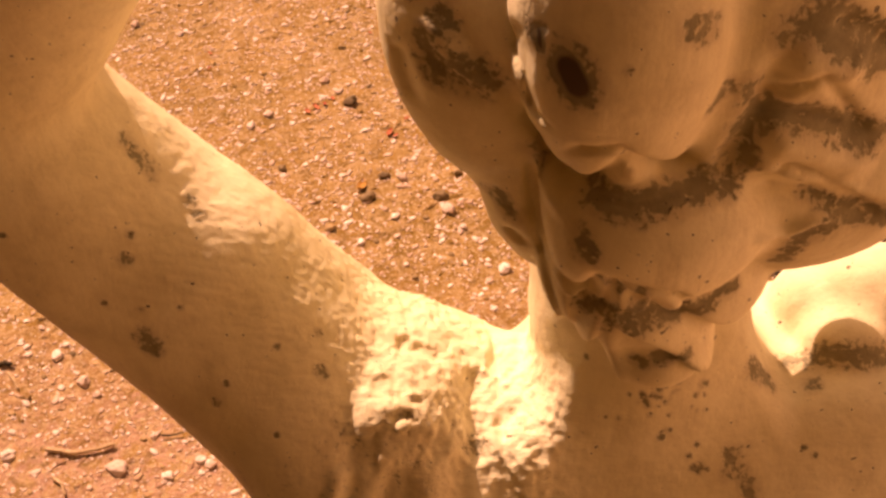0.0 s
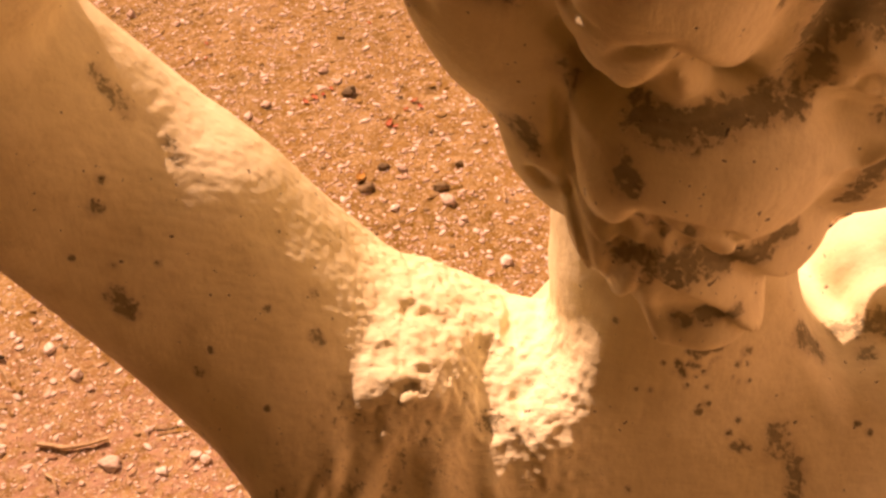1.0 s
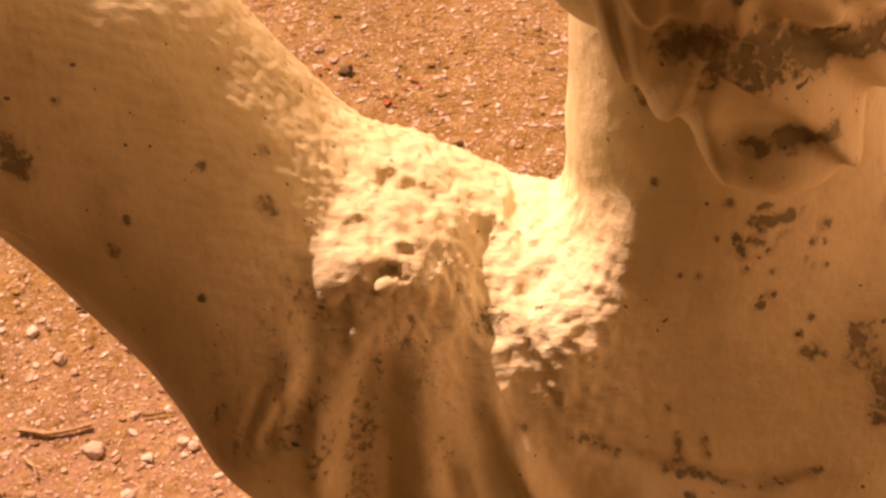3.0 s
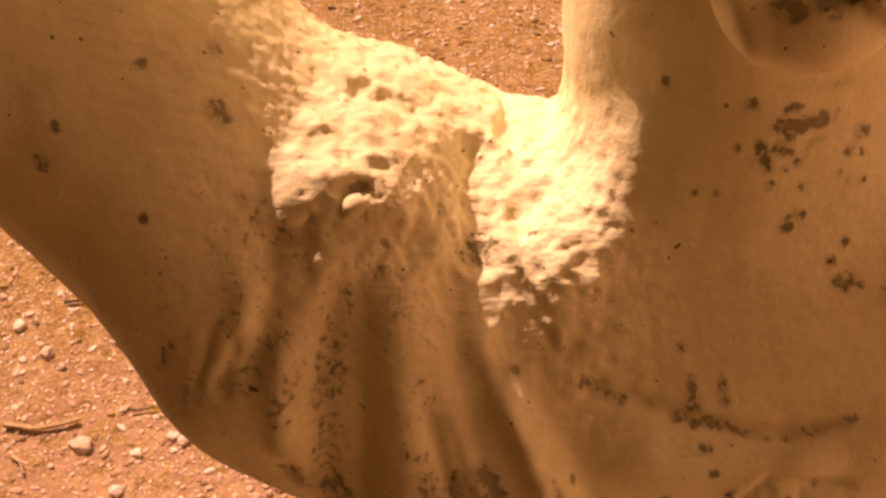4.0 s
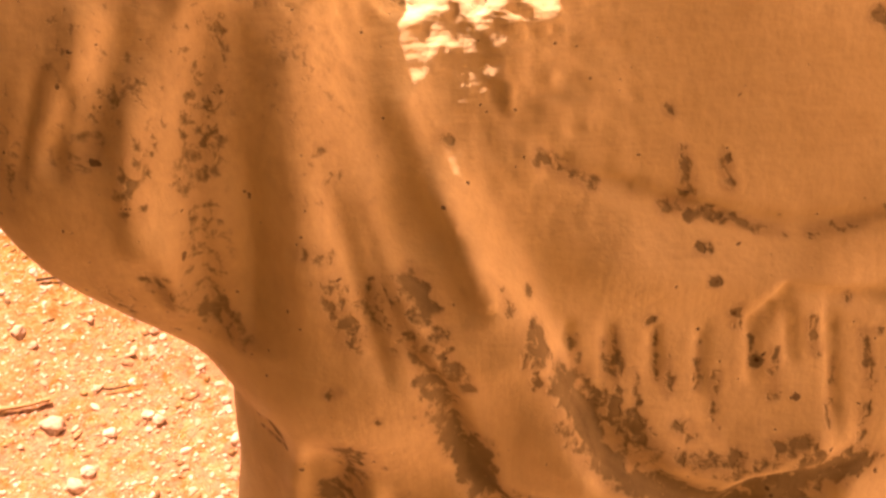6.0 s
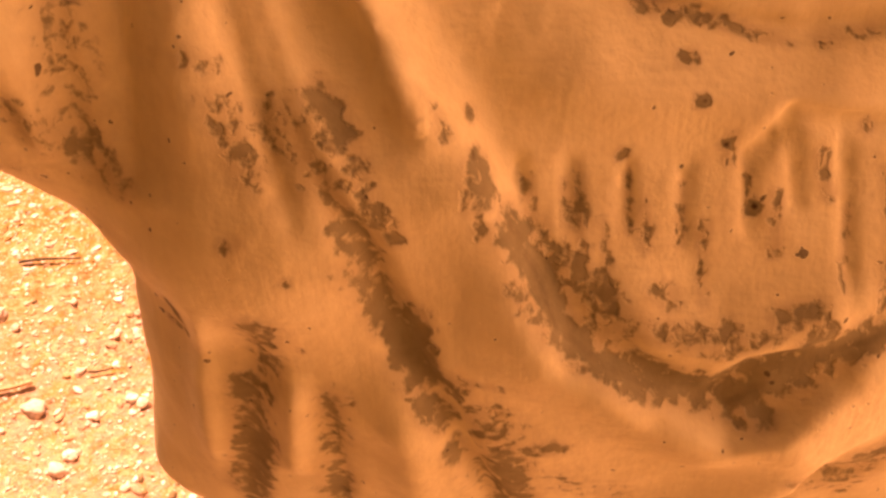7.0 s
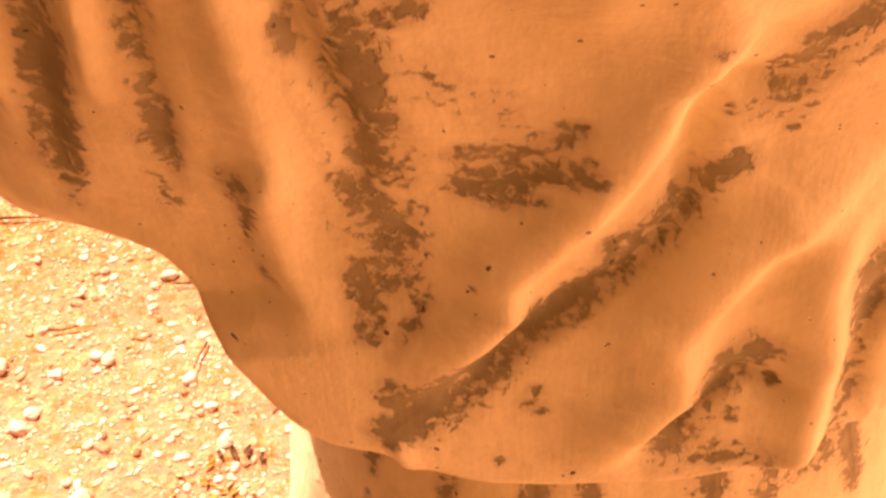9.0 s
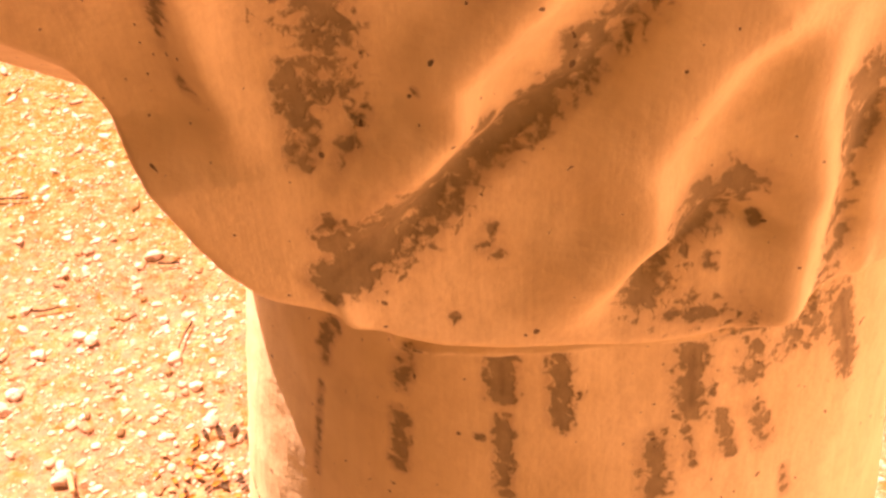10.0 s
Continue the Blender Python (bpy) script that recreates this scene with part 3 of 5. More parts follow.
worn(0.61, 0.0031, (0.006, 0.338, 1.686), (0.012, 0.339, 1.685))
worn(0.74, 0.0019, (0.039, 0.311, 1.656), (0.043, 0.310, 1.653), (0.050, 0.308, 1.650))
worn(0.78, 0.0020, (0.067, 0.305, 1.644), (0.071, 0.305, 1.645))
worn(0.85, 0.0017, (0.071, 0.310, 1.655), (0.071, 0.305, 1.648))
worn(0.81, 0.0017, (0.080, 0.308, 1.654), (0.081, 0.305, 1.649))
worn(0.95, 0.0013, (0.075, 0.304, 1.643), (0.085, 0.302, 1.640), (0.094, 0.300, 1.638))
worn(0.95, 0.0015, (0.099, 0.300, 1.638), (0.110, 0.301, 1.639), (0.119, 0.302, 1.642))
worn(0.90, 0.0014, (0.074, 0.298, 1.637))
worn(0.90, 0.0012, (0.083, 0.291, 1.624))
worn(0.85, 0.0012, (0.089, 0.287, 1.610))
worn(0.85, 0.0010, (0.035, 0.289, 1.626))
worn(0.90, 0.0014, (0.018, 0.313, 1.660))
worn(0.85, 0.0012, (0.116, 0.289, 1.615))
worn(0.85, 0.0010, (0.098, 0.331, 1.698))
worn(0.85, 0.0012, (0.111, 0.326, 1.685))
worn(0.82, 0.0018, (0.020, 0.299, 1.647), (0.023, 0.293, 1.640), (0.025, 0.291, 1.637))
worn(0.85, 0.0013, (0.028, 0.290, 1.635), (0.030, 0.288, 1.631))
worn(0.74, 0.0021, (0.036, 0.281, 1.614))
worn(0.82, 0.0031, (0.043, 0.278, 1.601), (0.048, 0.275, 1.592))
worn(0.61, 0.0032, (-0.037, 0.315, 1.670), (-0.038, 0.309, 1.655))
worn(0.57, 0.0032, (-0.051, 0.302, 1.661), (-0.050, 0.301, 1.656))
worn(0.66, 0.0033, (-0.040, 0.305, 1.630), (-0.033, 0.298, 1.615))
worn(0.61, 0.0025, (-0.052, 0.305, 1.611), (-0.050, 0.304, 1.611))
worn(0.61, 0.0021, (-0.080, 0.319, 1.674), (-0.086, 0.320, 1.662))
worn(0.57, 0.0020, (-0.059, 0.320, 1.682), (-0.066, 0.316, 1.667))
worn(0.61, 0.0038, (-0.010, 0.293, 1.637), (-0.006, 0.288, 1.626))
worn(0.66, 0.0038, (0.000, 0.294, 1.635), (0.010, 0.284, 1.621))
worn(0.66, 0.0034, (0.010, 0.283, 1.605), (0.016, 0.286, 1.589))
worn(0.61, 0.0023, (-0.014, 0.297, 1.645), (-0.010, 0.297, 1.643))
worn(0.76, 0.0013, (0.055, 0.291, 1.618), (0.055, 0.284, 1.601))
worn(0.76, 0.0014, (0.067, 0.288, 1.611), (0.067, 0.284, 1.604))
worn(0.76, 0.0014, (0.078, 0.285, 1.607), (0.078, 0.278, 1.594))
worn(0.76, 0.0014, (0.092, 0.287, 1.612), (0.092, 0.282, 1.602))
worn(0.76, 0.0014, (0.100, 0.290, 1.619), (0.102, 0.287, 1.611))
worn(0.76, 0.0014, (0.113, 0.289, 1.615), (0.115, 0.283, 1.603))
worn(0.76, 0.0014, (0.114, 0.281, 1.598), (0.114, 0.275, 1.588))
worn(0.76, 0.0013, (0.045, 0.291, 1.617), (0.046, 0.287, 1.606))
worn(1.00, 0.0024, (0.036, 0.288, 1.624), (0.037, 0.284, 1.619))
worn(1.00, 0.0026, (0.041, 0.283, 1.612), (0.045, 0.285, 1.604))
worn(0.72, 0.0011, (0.052, 0.291, 1.616), (0.053, 0.287, 1.607))
worn(0.90, 0.0014, (0.051, 0.285, 1.604), (0.053, 0.283, 1.601))
worn(0.64, 0.0011, (0.074, 0.290, 1.614), (0.074, 0.284, 1.604))
worn(0.64, 0.0008, (0.064, 0.292, 1.618), (0.064, 0.286, 1.607))
worn(0.64, 0.0008, (0.086, 0.290, 1.615), (0.086, 0.287, 1.609))
worn(0.68, 0.0010, (0.106, 0.287, 1.608), (0.105, 0.278, 1.595))
worn(0.64, 0.0011, (0.059, 0.287, 1.609), (0.060, 0.283, 1.601))
worn(0.90, 0.0012, (0.063, 0.292, 1.621))
# neckline stain; its dark core also paints the groove's deep shade
worn(1.30, 0.0031, (0.046, 0.283, 1.601), (0.050, 0.277, 1.591), (0.059, 0.275, 1.585), (0.067, 0.273, 1.577), (0.077, 0.274, 1.574))
worn(1.35, 0.0031, (0.076, 0.275, 1.572), (0.086, 0.275, 1.566), (0.094, 0.273, 1.573), (0.106, 0.274, 1.581), (0.115, 0.274, 1.585))
worn(1.10, 0.0028, (0.063, 0.275, 1.581), (0.073, 0.275, 1.576), (0.083, 0.276, 1.573), (0.093, 0.275, 1.576), (0.102, 0.273, 1.587))
worn(0.55, 0.0027, (0.057, 0.281, 1.598), (0.067, 0.274, 1.591), (0.077, 0.273, 1.589))
worn(0.75, 0.0021, (0.081, 0.271, 1.585), (0.088, 0.271, 1.586), (0.096, 0.274, 1.591))
worn(0.90, 0.0032, (0.083, 0.275, 1.566), (0.092, 0.271, 1.565))
worn(0.75, 0.0025, (0.070, 0.278, 1.596), (0.072, 0.278, 1.595))
worn(0.85, 0.0037, (0.011, 0.284, 1.617), (0.013, 0.286, 1.603))
worn(1.00, 0.0037, (0.016, 0.288, 1.595), (0.020, 0.287, 1.578), (0.024, 0.284, 1.570))
worn(0.90, 0.0029, (0.023, 0.282, 1.563), (0.025, 0.283, 1.559))
worn(0.80, 0.0056, (0.035, 0.278, 1.561), (0.039, 0.280, 1.541))
worn(0.90, 0.0043, (0.037, 0.281, 1.541), (0.041, 0.287, 1.520))
worn(0.85, 0.0048, (0.036, 0.293, 1.502), (0.042, 0.293, 1.492))
worn(0.90, 0.0019, (0.028, 0.284, 1.545))
worn(0.90, 0.0027, (0.058, 0.288, 1.510), (0.071, 0.286, 1.511), (0.080, 0.282, 1.519))
worn(0.80, 0.0013, (0.014, 0.283, 1.584))
worn(0.80, 0.0011, (0.030, 0.279, 1.573), (0.038, 0.276, 1.573))
worn(0.85, 0.0029, (-0.011, 0.286, 1.587), (-0.011, 0.292, 1.569))
worn(1.00, 0.0042, (-0.017, 0.296, 1.557), (-0.019, 0.299, 1.540), (-0.028, 0.312, 1.500))
worn(0.95, 0.0023, (-0.029, 0.316, 1.490))
worn(0.85, 0.0025, (0.001, 0.287, 1.561), (0.003, 0.289, 1.548))
worn(0.85, 0.0028, (-0.000, 0.293, 1.530), (-0.002, 0.305, 1.498))
worn(0.90, 0.0012, (-0.033, 0.307, 1.570), (-0.029, 0.301, 1.571))
worn(0.90, 0.0009, (-0.002, 0.286, 1.579))
worn(0.80, 0.0011, (-0.002, 0.282, 1.603))
worn(0.75, 0.0015, (-0.010, 0.284, 1.612), (-0.013, 0.285, 1.610))
worn(0.75, 0.0037, (0.012, 0.295, 1.502), (0.012, 0.296, 1.497))
worn(0.90, 0.0009, (0.119, 0.282, 1.521))
worn(0.80, 0.0021, (0.101, 0.268, 1.543), (0.111, 0.271, 1.541))
worn(0.90, 0.0010, (0.083, 0.291, 1.620))
worn(1.00, 0.0038, (0.042, 0.280, 1.542), (0.041, 0.284, 1.528))
worn(1.00, 0.0031, (0.040, 0.289, 1.515), (0.044, 0.291, 1.503))
worn(0.95, 0.0045, (0.039, 0.293, 1.497), (0.042, 0.294, 1.483))
worn(0.90, 0.0038, (0.035, 0.297, 1.469), (0.036, 0.295, 1.453))
worn(0.85, 0.0026, (0.044, 0.295, 1.472), (0.047, 0.295, 1.470))
worn(0.80, 0.0020, (0.042, 0.294, 1.451), (0.050, 0.294, 1.464))
worn(0.95, 0.0026, (0.060, 0.291, 1.500), (0.074, 0.287, 1.504), (0.082, 0.282, 1.509))
worn(0.85, 0.0022, (0.068, 0.289, 1.498), (0.075, 0.287, 1.498))
worn(1.10, 0.0031, (0.119, 0.282, 1.530), (0.108, 0.278, 1.516))
worn(1.05, 0.0034, (0.115, 0.289, 1.504), (0.101, 0.293, 1.488))
worn(1.10, 0.0040, (0.097, 0.295, 1.477), (0.082, 0.298, 1.457), (0.068, 0.297, 1.447))
worn(1.25, 0.0050, (0.066, 0.293, 1.451), (0.055, 0.293, 1.441), (0.046, 0.293, 1.424), (0.038, 0.292, 1.417))
worn(0.90, 0.0025, (0.039, 0.294, 1.432), (0.046, 0.293, 1.435))
worn(0.85, 0.0020, (0.120, 0.278, 1.537), (0.131, 0.278, 1.541))
worn(1.15, 0.0043, (0.129, 0.293, 1.440), (0.115, 0.291, 1.431), (0.110, 0.291, 1.405))
worn(0.90, 0.0025, (0.117, 0.292, 1.409))
worn(1.15, 0.0045, (0.154, 0.296, 1.460), (0.153, 0.297, 1.440))
worn(0.90, 0.0025, (0.158, 0.300, 1.422), (0.152, 0.296, 1.416))
worn(1.00, 0.0010, (0.124, 0.287, 1.512))
worn(0.95, 0.0010, (0.108, 0.290, 1.466))
worn(0.95, 0.0014, (0.126, 0.292, 1.416))
worn(0.95, 0.0013, (0.135, 0.294, 1.427))
worn(0.95, 0.0012, (0.015, 0.304, 1.467))
worn(0.90, 0.0016, (0.015, 0.293, 1.498), (0.012, 0.304, 1.477))
worn(0.90, 0.0022, (-0.020, 0.301, 1.532), (-0.027, 0.313, 1.495), (-0.029, 0.321, 1.477))
worn(0.90, 0.0028, (-0.002, 0.306, 1.495), (-0.005, 0.316, 1.473))
worn(0.85, 0.0017, (-0.013, 0.318, 1.468), (-0.004, 0.316, 1.472))
worn(0.80, 0.0022, (0.075, 0.291, 1.431))
worn(0.90, 0.0012, (0.066, 0.290, 1.402))
worn(0.85, 0.0006, (0.096, 0.277, 1.529))
worn(0.85, 0.0008, (0.062, 0.289, 1.473))
worn(0.85, 0.0009, (0.061, 0.290, 1.479))
worn(0.80, 0.0009, (0.089, 0.289, 1.441))
worn(0.95, 0.0022, (0.030, 0.334, 1.356), (0.028, 0.333, 1.343))
worn(0.80, 0.0015, (0.026, 0.333, 1.332), (0.021, 0.330, 1.292))
worn(0.95, 0.0026, (0.052, 0.318, 1.357), (0.051, 0.317, 1.348))
worn(0.90, 0.0024, (0.049, 0.316, 1.337), (0.048, 0.313, 1.315))
worn(1.00, 0.0028, (0.080, 0.308, 1.363), (0.079, 0.307, 1.352))
worn(0.95, 0.0025, (0.079, 0.305, 1.341), (0.079, 0.301, 1.313))
worn(1.00, 0.0024, (0.094, 0.306, 1.363), (0.096, 0.303, 1.341))
worn(1.00, 0.0036, (0.131, 0.306, 1.361), (0.132, 0.304, 1.345))
worn(0.95, 0.0029, (0.122, 0.301, 1.333), (0.123, 0.298, 1.311))
worn(0.90, 0.0024, (0.141, 0.304, 1.339), (0.146, 0.303, 1.322))
worn(0.90, 0.0026, (0.176, 0.320, 1.358), (0.186, 0.322, 1.330))
worn(0.80, 0.0029, (0.148, 0.309, 1.364), (0.151, 0.309, 1.355))
worn(0.75, 0.0035, (0.154, 0.306, 1.331), (0.157, 0.306, 1.322))
worn(0.80, 0.0043, (0.155, 0.306, 1.371), (0.160, 0.310, 1.372))
worn(0.80, 0.0019, (0.166, 0.307, 1.305), (0.168, 0.306, 1.293))
worn(0.90, 0.0013, (0.072, 0.306, 1.335))
worn(0.80, 0.0020, (0.131, 0.302, 1.335), (0.134, 0.301, 1.321))
# near-black blotches on the side of the nose
worn(2.00, 0.0057, (0.040, 0.279, 1.946), (0.042, 0.277, 1.941))
worn(1.60, 0.0020, (0.032, 0.288, 1.954), (0.032, 0.287, 1.949))
# broad faint darkening down the left chest and its grooves
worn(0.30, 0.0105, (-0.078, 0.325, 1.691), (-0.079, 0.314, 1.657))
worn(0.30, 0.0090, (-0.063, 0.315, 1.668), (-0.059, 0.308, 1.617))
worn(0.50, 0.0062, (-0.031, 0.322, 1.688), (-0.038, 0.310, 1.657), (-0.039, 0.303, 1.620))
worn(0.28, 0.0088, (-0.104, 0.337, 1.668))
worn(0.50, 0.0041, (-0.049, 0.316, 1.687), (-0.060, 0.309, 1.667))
worn(0.50, 0.0051, (0.042, 0.281, 1.536), (0.046, 0.291, 1.503))
worn(0.36, 0.0077, (0.054, 0.281, 1.533), (0.068, 0.284, 1.521))
worn(0.75, 0.0058, (0.045, 0.293, 1.491), (0.043, 0.295, 1.469))
worn(0.72, 0.0049, (0.125, 0.279, 1.537), (0.121, 0.283, 1.524), (0.108, 0.279, 1.515), (0.106, 0.296, 1.484), (0.095, 0.298, 1.468), (0.082, 0.297, 1.455), (0.069, 0.296, 1.442), (0.049, 0.293, 1.428))
worn(0.45, 0.0063, (0.130, 0.278, 1.540), (0.122, 0.284, 1.518))
worn(0.75, 0.0056, (0.045, 0.293, 1.417), (0.056, 0.293, 1.427), (0.067, 0.295, 1.440))
worn(0.66, 0.0042, (0.134, 0.293, 1.440), (0.125, 0.296, 1.426), (0.114, 0.293, 1.412), (0.106, 0.292, 1.407))
worn(0.50, 0.0069, (0.117, 0.292, 1.412), (0.111, 0.290, 1.399), (0.135, 0.291, 1.397))
worn(0.75, 0.0045, (0.155, 0.297, 1.465), (0.158, 0.301, 1.440), (0.156, 0.300, 1.427))
worn(0.70, 0.0042, (0.156, 0.297, 1.414), (0.154, 0.295, 1.404))
worn(0.70, 0.0065, (0.174, 0.321, 1.367), (0.158, 0.310, 1.373), (0.142, 0.304, 1.374))
worn(0.90, 0.0042, (0.176, 0.320, 1.358), (0.185, 0.322, 1.335))
worn(0.80, 0.0049, (0.151, 0.306, 1.373), (0.149, 0.308, 1.352))
worn(0.80, 0.0058, (0.131, 0.306, 1.365), (0.133, 0.304, 1.344))
worn(0.90, 0.0045, (0.122, 0.301, 1.333), (0.123, 0.298, 1.311))
worn(0.70, 0.0047, (-0.010, 0.286, 1.586), (-0.019, 0.299, 1.540), (-0.026, 0.310, 1.502))
worn(0.60, 0.0041, (0.003, 0.286, 1.563), (-0.002, 0.297, 1.517), (-0.006, 0.314, 1.480))
worn(0.40, 0.0064, (0.039, 0.278, 1.558), (0.044, 0.283, 1.530))
worn(0.42, 0.0082, (0.034, 0.286, 1.538), (0.040, 0.288, 1.519), (0.035, 0.295, 1.487))
worn(0.85, 0.0040, (0.056, 0.277, 1.588), (0.067, 0.273, 1.577), (0.083, 0.277, 1.568), (0.097, 0.273, 1.574), (0.109, 0.274, 1.583))
# wide dirt below the shoulder patch, with the chest's shade painted into it
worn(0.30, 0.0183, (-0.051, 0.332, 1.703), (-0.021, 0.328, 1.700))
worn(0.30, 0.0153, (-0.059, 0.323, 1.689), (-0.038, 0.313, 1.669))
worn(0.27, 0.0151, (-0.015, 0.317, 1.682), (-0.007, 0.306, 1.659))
worn(1.8, 0.0011, (0.072, 0.303, 1.643))
worn(1.8, 0.0011, (0.077, 0.293, 1.631))
worn(1.8, 0.0011, (0.083, 0.290, 1.619))
worn(1.8, 0.0011, (0.109, 0.293, 1.623))
worn(1.8, 0.0011, (0.035, 0.294, 1.631))
worn(1.8, 0.0011, (0.075, 0.298, 1.637))
worn(1.8, 0.0011, (0.082, 0.291, 1.622))
worn(1.8, 0.0011, (0.088, 0.287, 1.610))
worn(1.8, 0.0011, (0.068, 0.315, 1.664))
worn(1.8, 0.0011, (0.015, 0.311, 1.659))
worn(1.8, 0.0011, (0.035, 0.288, 1.626))
worn(1.8, 0.0011, (0.111, 0.326, 1.685))
worn(1.8, 0.0011, (0.113, 0.323, 1.680))
worn(1.8, 0.0011, (0.098, 0.330, 1.695))
worn(1.8, 0.0011, (-0.137, 0.378, 1.802))
worn(1.8, 0.0011, (0.063, 0.349, 1.735))
worn(1.8, 0.0011, (0.168, 0.330, 1.681))
worn(1.8, 0.0011, (0.173, 0.327, 1.678))
worn(1.8, 0.0011, (-0.188, 0.370, 1.813))
worn(1.8, 0.0011, (-0.154, 0.365, 1.772))
worn(1.8, 0.0011, (-0.138, 0.363, 1.769))
worn(1.8, 0.0011, (-0.104, 0.348, 1.732))
worn(1.8, 0.0011, (-0.083, 0.335, 1.709))
worn(1.8, 0.0011, (-0.120, 0.363, 1.769))
worn(1.8, 0.0011, (-0.079, 0.358, 1.745))
worn(1.8, 0.0011, (0.072, 0.306, 1.335))
worn(1.8, 0.0011, (0.100, 0.304, 1.353))
worn(1.8, 0.0011, (0.061, 0.289, 1.472))
worn(1.8, 0.0011, (0.123, 0.286, 1.512))
worn(1.3, 0.0024, (-0.031, 0.303, 1.578), (-0.030, 0.302, 1.576))
worn(1.2, 0.0022, (0.015, 0.304, 1.468), (0.017, 0.302, 1.467))
worn(1.1, 0.0016, (0.135, 0.294, 1.425))
worn(1.1, 0.0016, (0.125, 0.292, 1.415), (0.126, 0.292, 1.413))
worn(1.1, 0.0014, (0.066, 0.291, 1.403))
worn(1.1, 0.0015, (0.108, 0.289, 1.465))
worn(1.1, 0.0014, (0.089, 0.288, 1.438))
worn(0.75, 0.0025, (0.074, 0.292, 1.426), (0.076, 0.292, 1.424))
worn(1.0, 0.0022, (0.015, 0.303, 1.470), (0.016, 0.302, 1.468))
worn(1.1, 0.0018, (-0.010, 0.308, 1.665), (-0.006, 0.311, 1.664))
worn(1.1, 0.002, (0.018, 0.313, 1.660))
worn(1.25, 0.003, (0.036, 0.287, 1.624), (0.036, 0.284, 1.620))
worn(1.25, 0.0038, (0.041, 0.284, 1.612), (0.044, 0.285, 1.608))
# neckline band again: stain plus painted groove shade
worn(1.3, 0.004, (0.044, 0.283, 1.605), (0.046, 0.283, 1.601))
worn(1.2, 0.0032, (0.048, 0.282, 1.597), (0.051, 0.278, 1.590), (0.058, 0.275, 1.584))
worn(1.3, 0.0036, (0.052, 0.277, 1.588), (0.059, 0.274, 1.583), (0.067, 0.274, 1.576))
worn(1.3, 0.0032, (0.067, 0.274, 1.576), (0.077, 0.275, 1.571), (0.088, 0.275, 1.570), (0.097, 0.273, 1.574))
worn(1.2, 0.003, (0.097, 0.273, 1.574), (0.103, 0.274, 1.579), (0.110, 0.274, 1.585))
worn(0.9, 0.003, (0.058, 0.281, 1.597), (0.061, 0.277, 1.593), (0.063, 0.275, 1.589))
worn(0.85, 0.0026, (0.053, 0.284, 1.601), (0.056, 0.280, 1.595))
worn(0.8, 0.003, (0.064, 0.275, 1.590), (0.073, 0.273, 1.589), (0.077, 0.273, 1.588))
worn(0.9, 0.0022, (0.093, 0.275, 1.591), (0.097, 0.275, 1.592), (0.100, 0.275, 1.592))
worn(0.85, 0.0022, (0.083, 0.274, 1.589), (0.084, 0.273, 1.588))
worn(1.1, 0.003, (0.012, 0.285, 1.613), (0.014, 0.286, 1.605))
worn(1.2, 0.0036, (0.015, 0.286, 1.593), (0.018, 0.287, 1.582))
worn(1.2, 0.0038, (0.019, 0.286, 1.577), (0.023, 0.285, 1.570))
worn(1.0, 0.003, (0.008, 0.294, 1.637), (0.011, 0.290, 1.631))
worn(0.9, 0.0024, (0.013, 0.287, 1.626), (0.015, 0.284, 1.619), (0.019, 0.283, 1.612))
worn(1.2, 0.0036, (0.021, 0.284, 1.589), (0.022, 0.284, 1.581), (0.024, 0.284, 1.574))
worn(1.2, 0.004, (0.022, 0.284, 1.570), (0.027, 0.281, 1.570))
worn(1.2, 0.0034, (0.023, 0.282, 1.563), (0.026, 0.284, 1.556))
worn(1.2, 0.0028, (0.028, 0.284, 1.545), (0.029, 0.284, 1.541))
worn(1.0, 0.004, (0.038, 0.280, 1.542), (0.041, 0.285, 1.526))
worn(1.0, 0.0034, (0.040, 0.290, 1.513), (0.042, 0.290, 1.509))
worn(1.0, 0.004, (0.038, 0.294, 1.493), (0.046, 0.294, 1.484))
worn(0.9, 0.003, (0.046, 0.278, 1.548), (0.050, 0.278, 1.550))
worn(1.1, 0.0034, (0.059, 0.291, 1.500), (0.068, 0.290, 1.498), (0.073, 0.287, 1.506), (0.083, 0.282, 1.508))
worn(0.8, 0.004, (0.062, 0.290, 1.503), (0.079, 0.284, 1.508))
worn(1.1, 0.004, (0.039, 0.280, 1.545), (0.041, 0.283, 1.532), (0.044, 0.286, 1.519))
worn(1.1, 0.0034, (0.040, 0.290, 1.512), (0.041, 0.291, 1.507))
worn(1.1, 0.0042, (0.038, 0.294, 1.496), (0.043, 0.293, 1.489))
worn(1.0, 0.003, (0.036, 0.297, 1.473), (0.036, 0.296, 1.457))
worn(0.9, 0.0024, (0.048, 0.294, 1.458), (0.042, 0.294, 1.447))
worn(1.2, 0.0034, (-0.015, 0.296, 1.539), (-0.019, 0.302, 1.524), (-0.022, 0.307, 1.507))
worn(1.2, 0.0034, (-0.023, 0.308, 1.503), (-0.028, 0.319, 1.483))
worn(1.1, 0.0032, (-0.000, 0.295, 1.523), (-0.002, 0.304, 1.502))
worn(1.1, 0.003, (-0.004, 0.306, 1.497), (-0.004, 0.314, 1.478))
worn(1.0, 0.0026, (0.014, 0.293, 1.501), (0.013, 0.300, 1.486))
worn(1.2, 0.0038, (0.040, 0.292, 1.417), (0.048, 0.293, 1.426), (0.057, 0.295, 1.432))
worn(1.2, 0.0036, (0.046, 0.293, 1.430), (0.054, 0.294, 1.437), (0.065, 0.297, 1.441))
worn(1.1, 0.0034, (0.062, 0.295, 1.443), (0.071, 0.298, 1.448), (0.079, 0.297, 1.453))
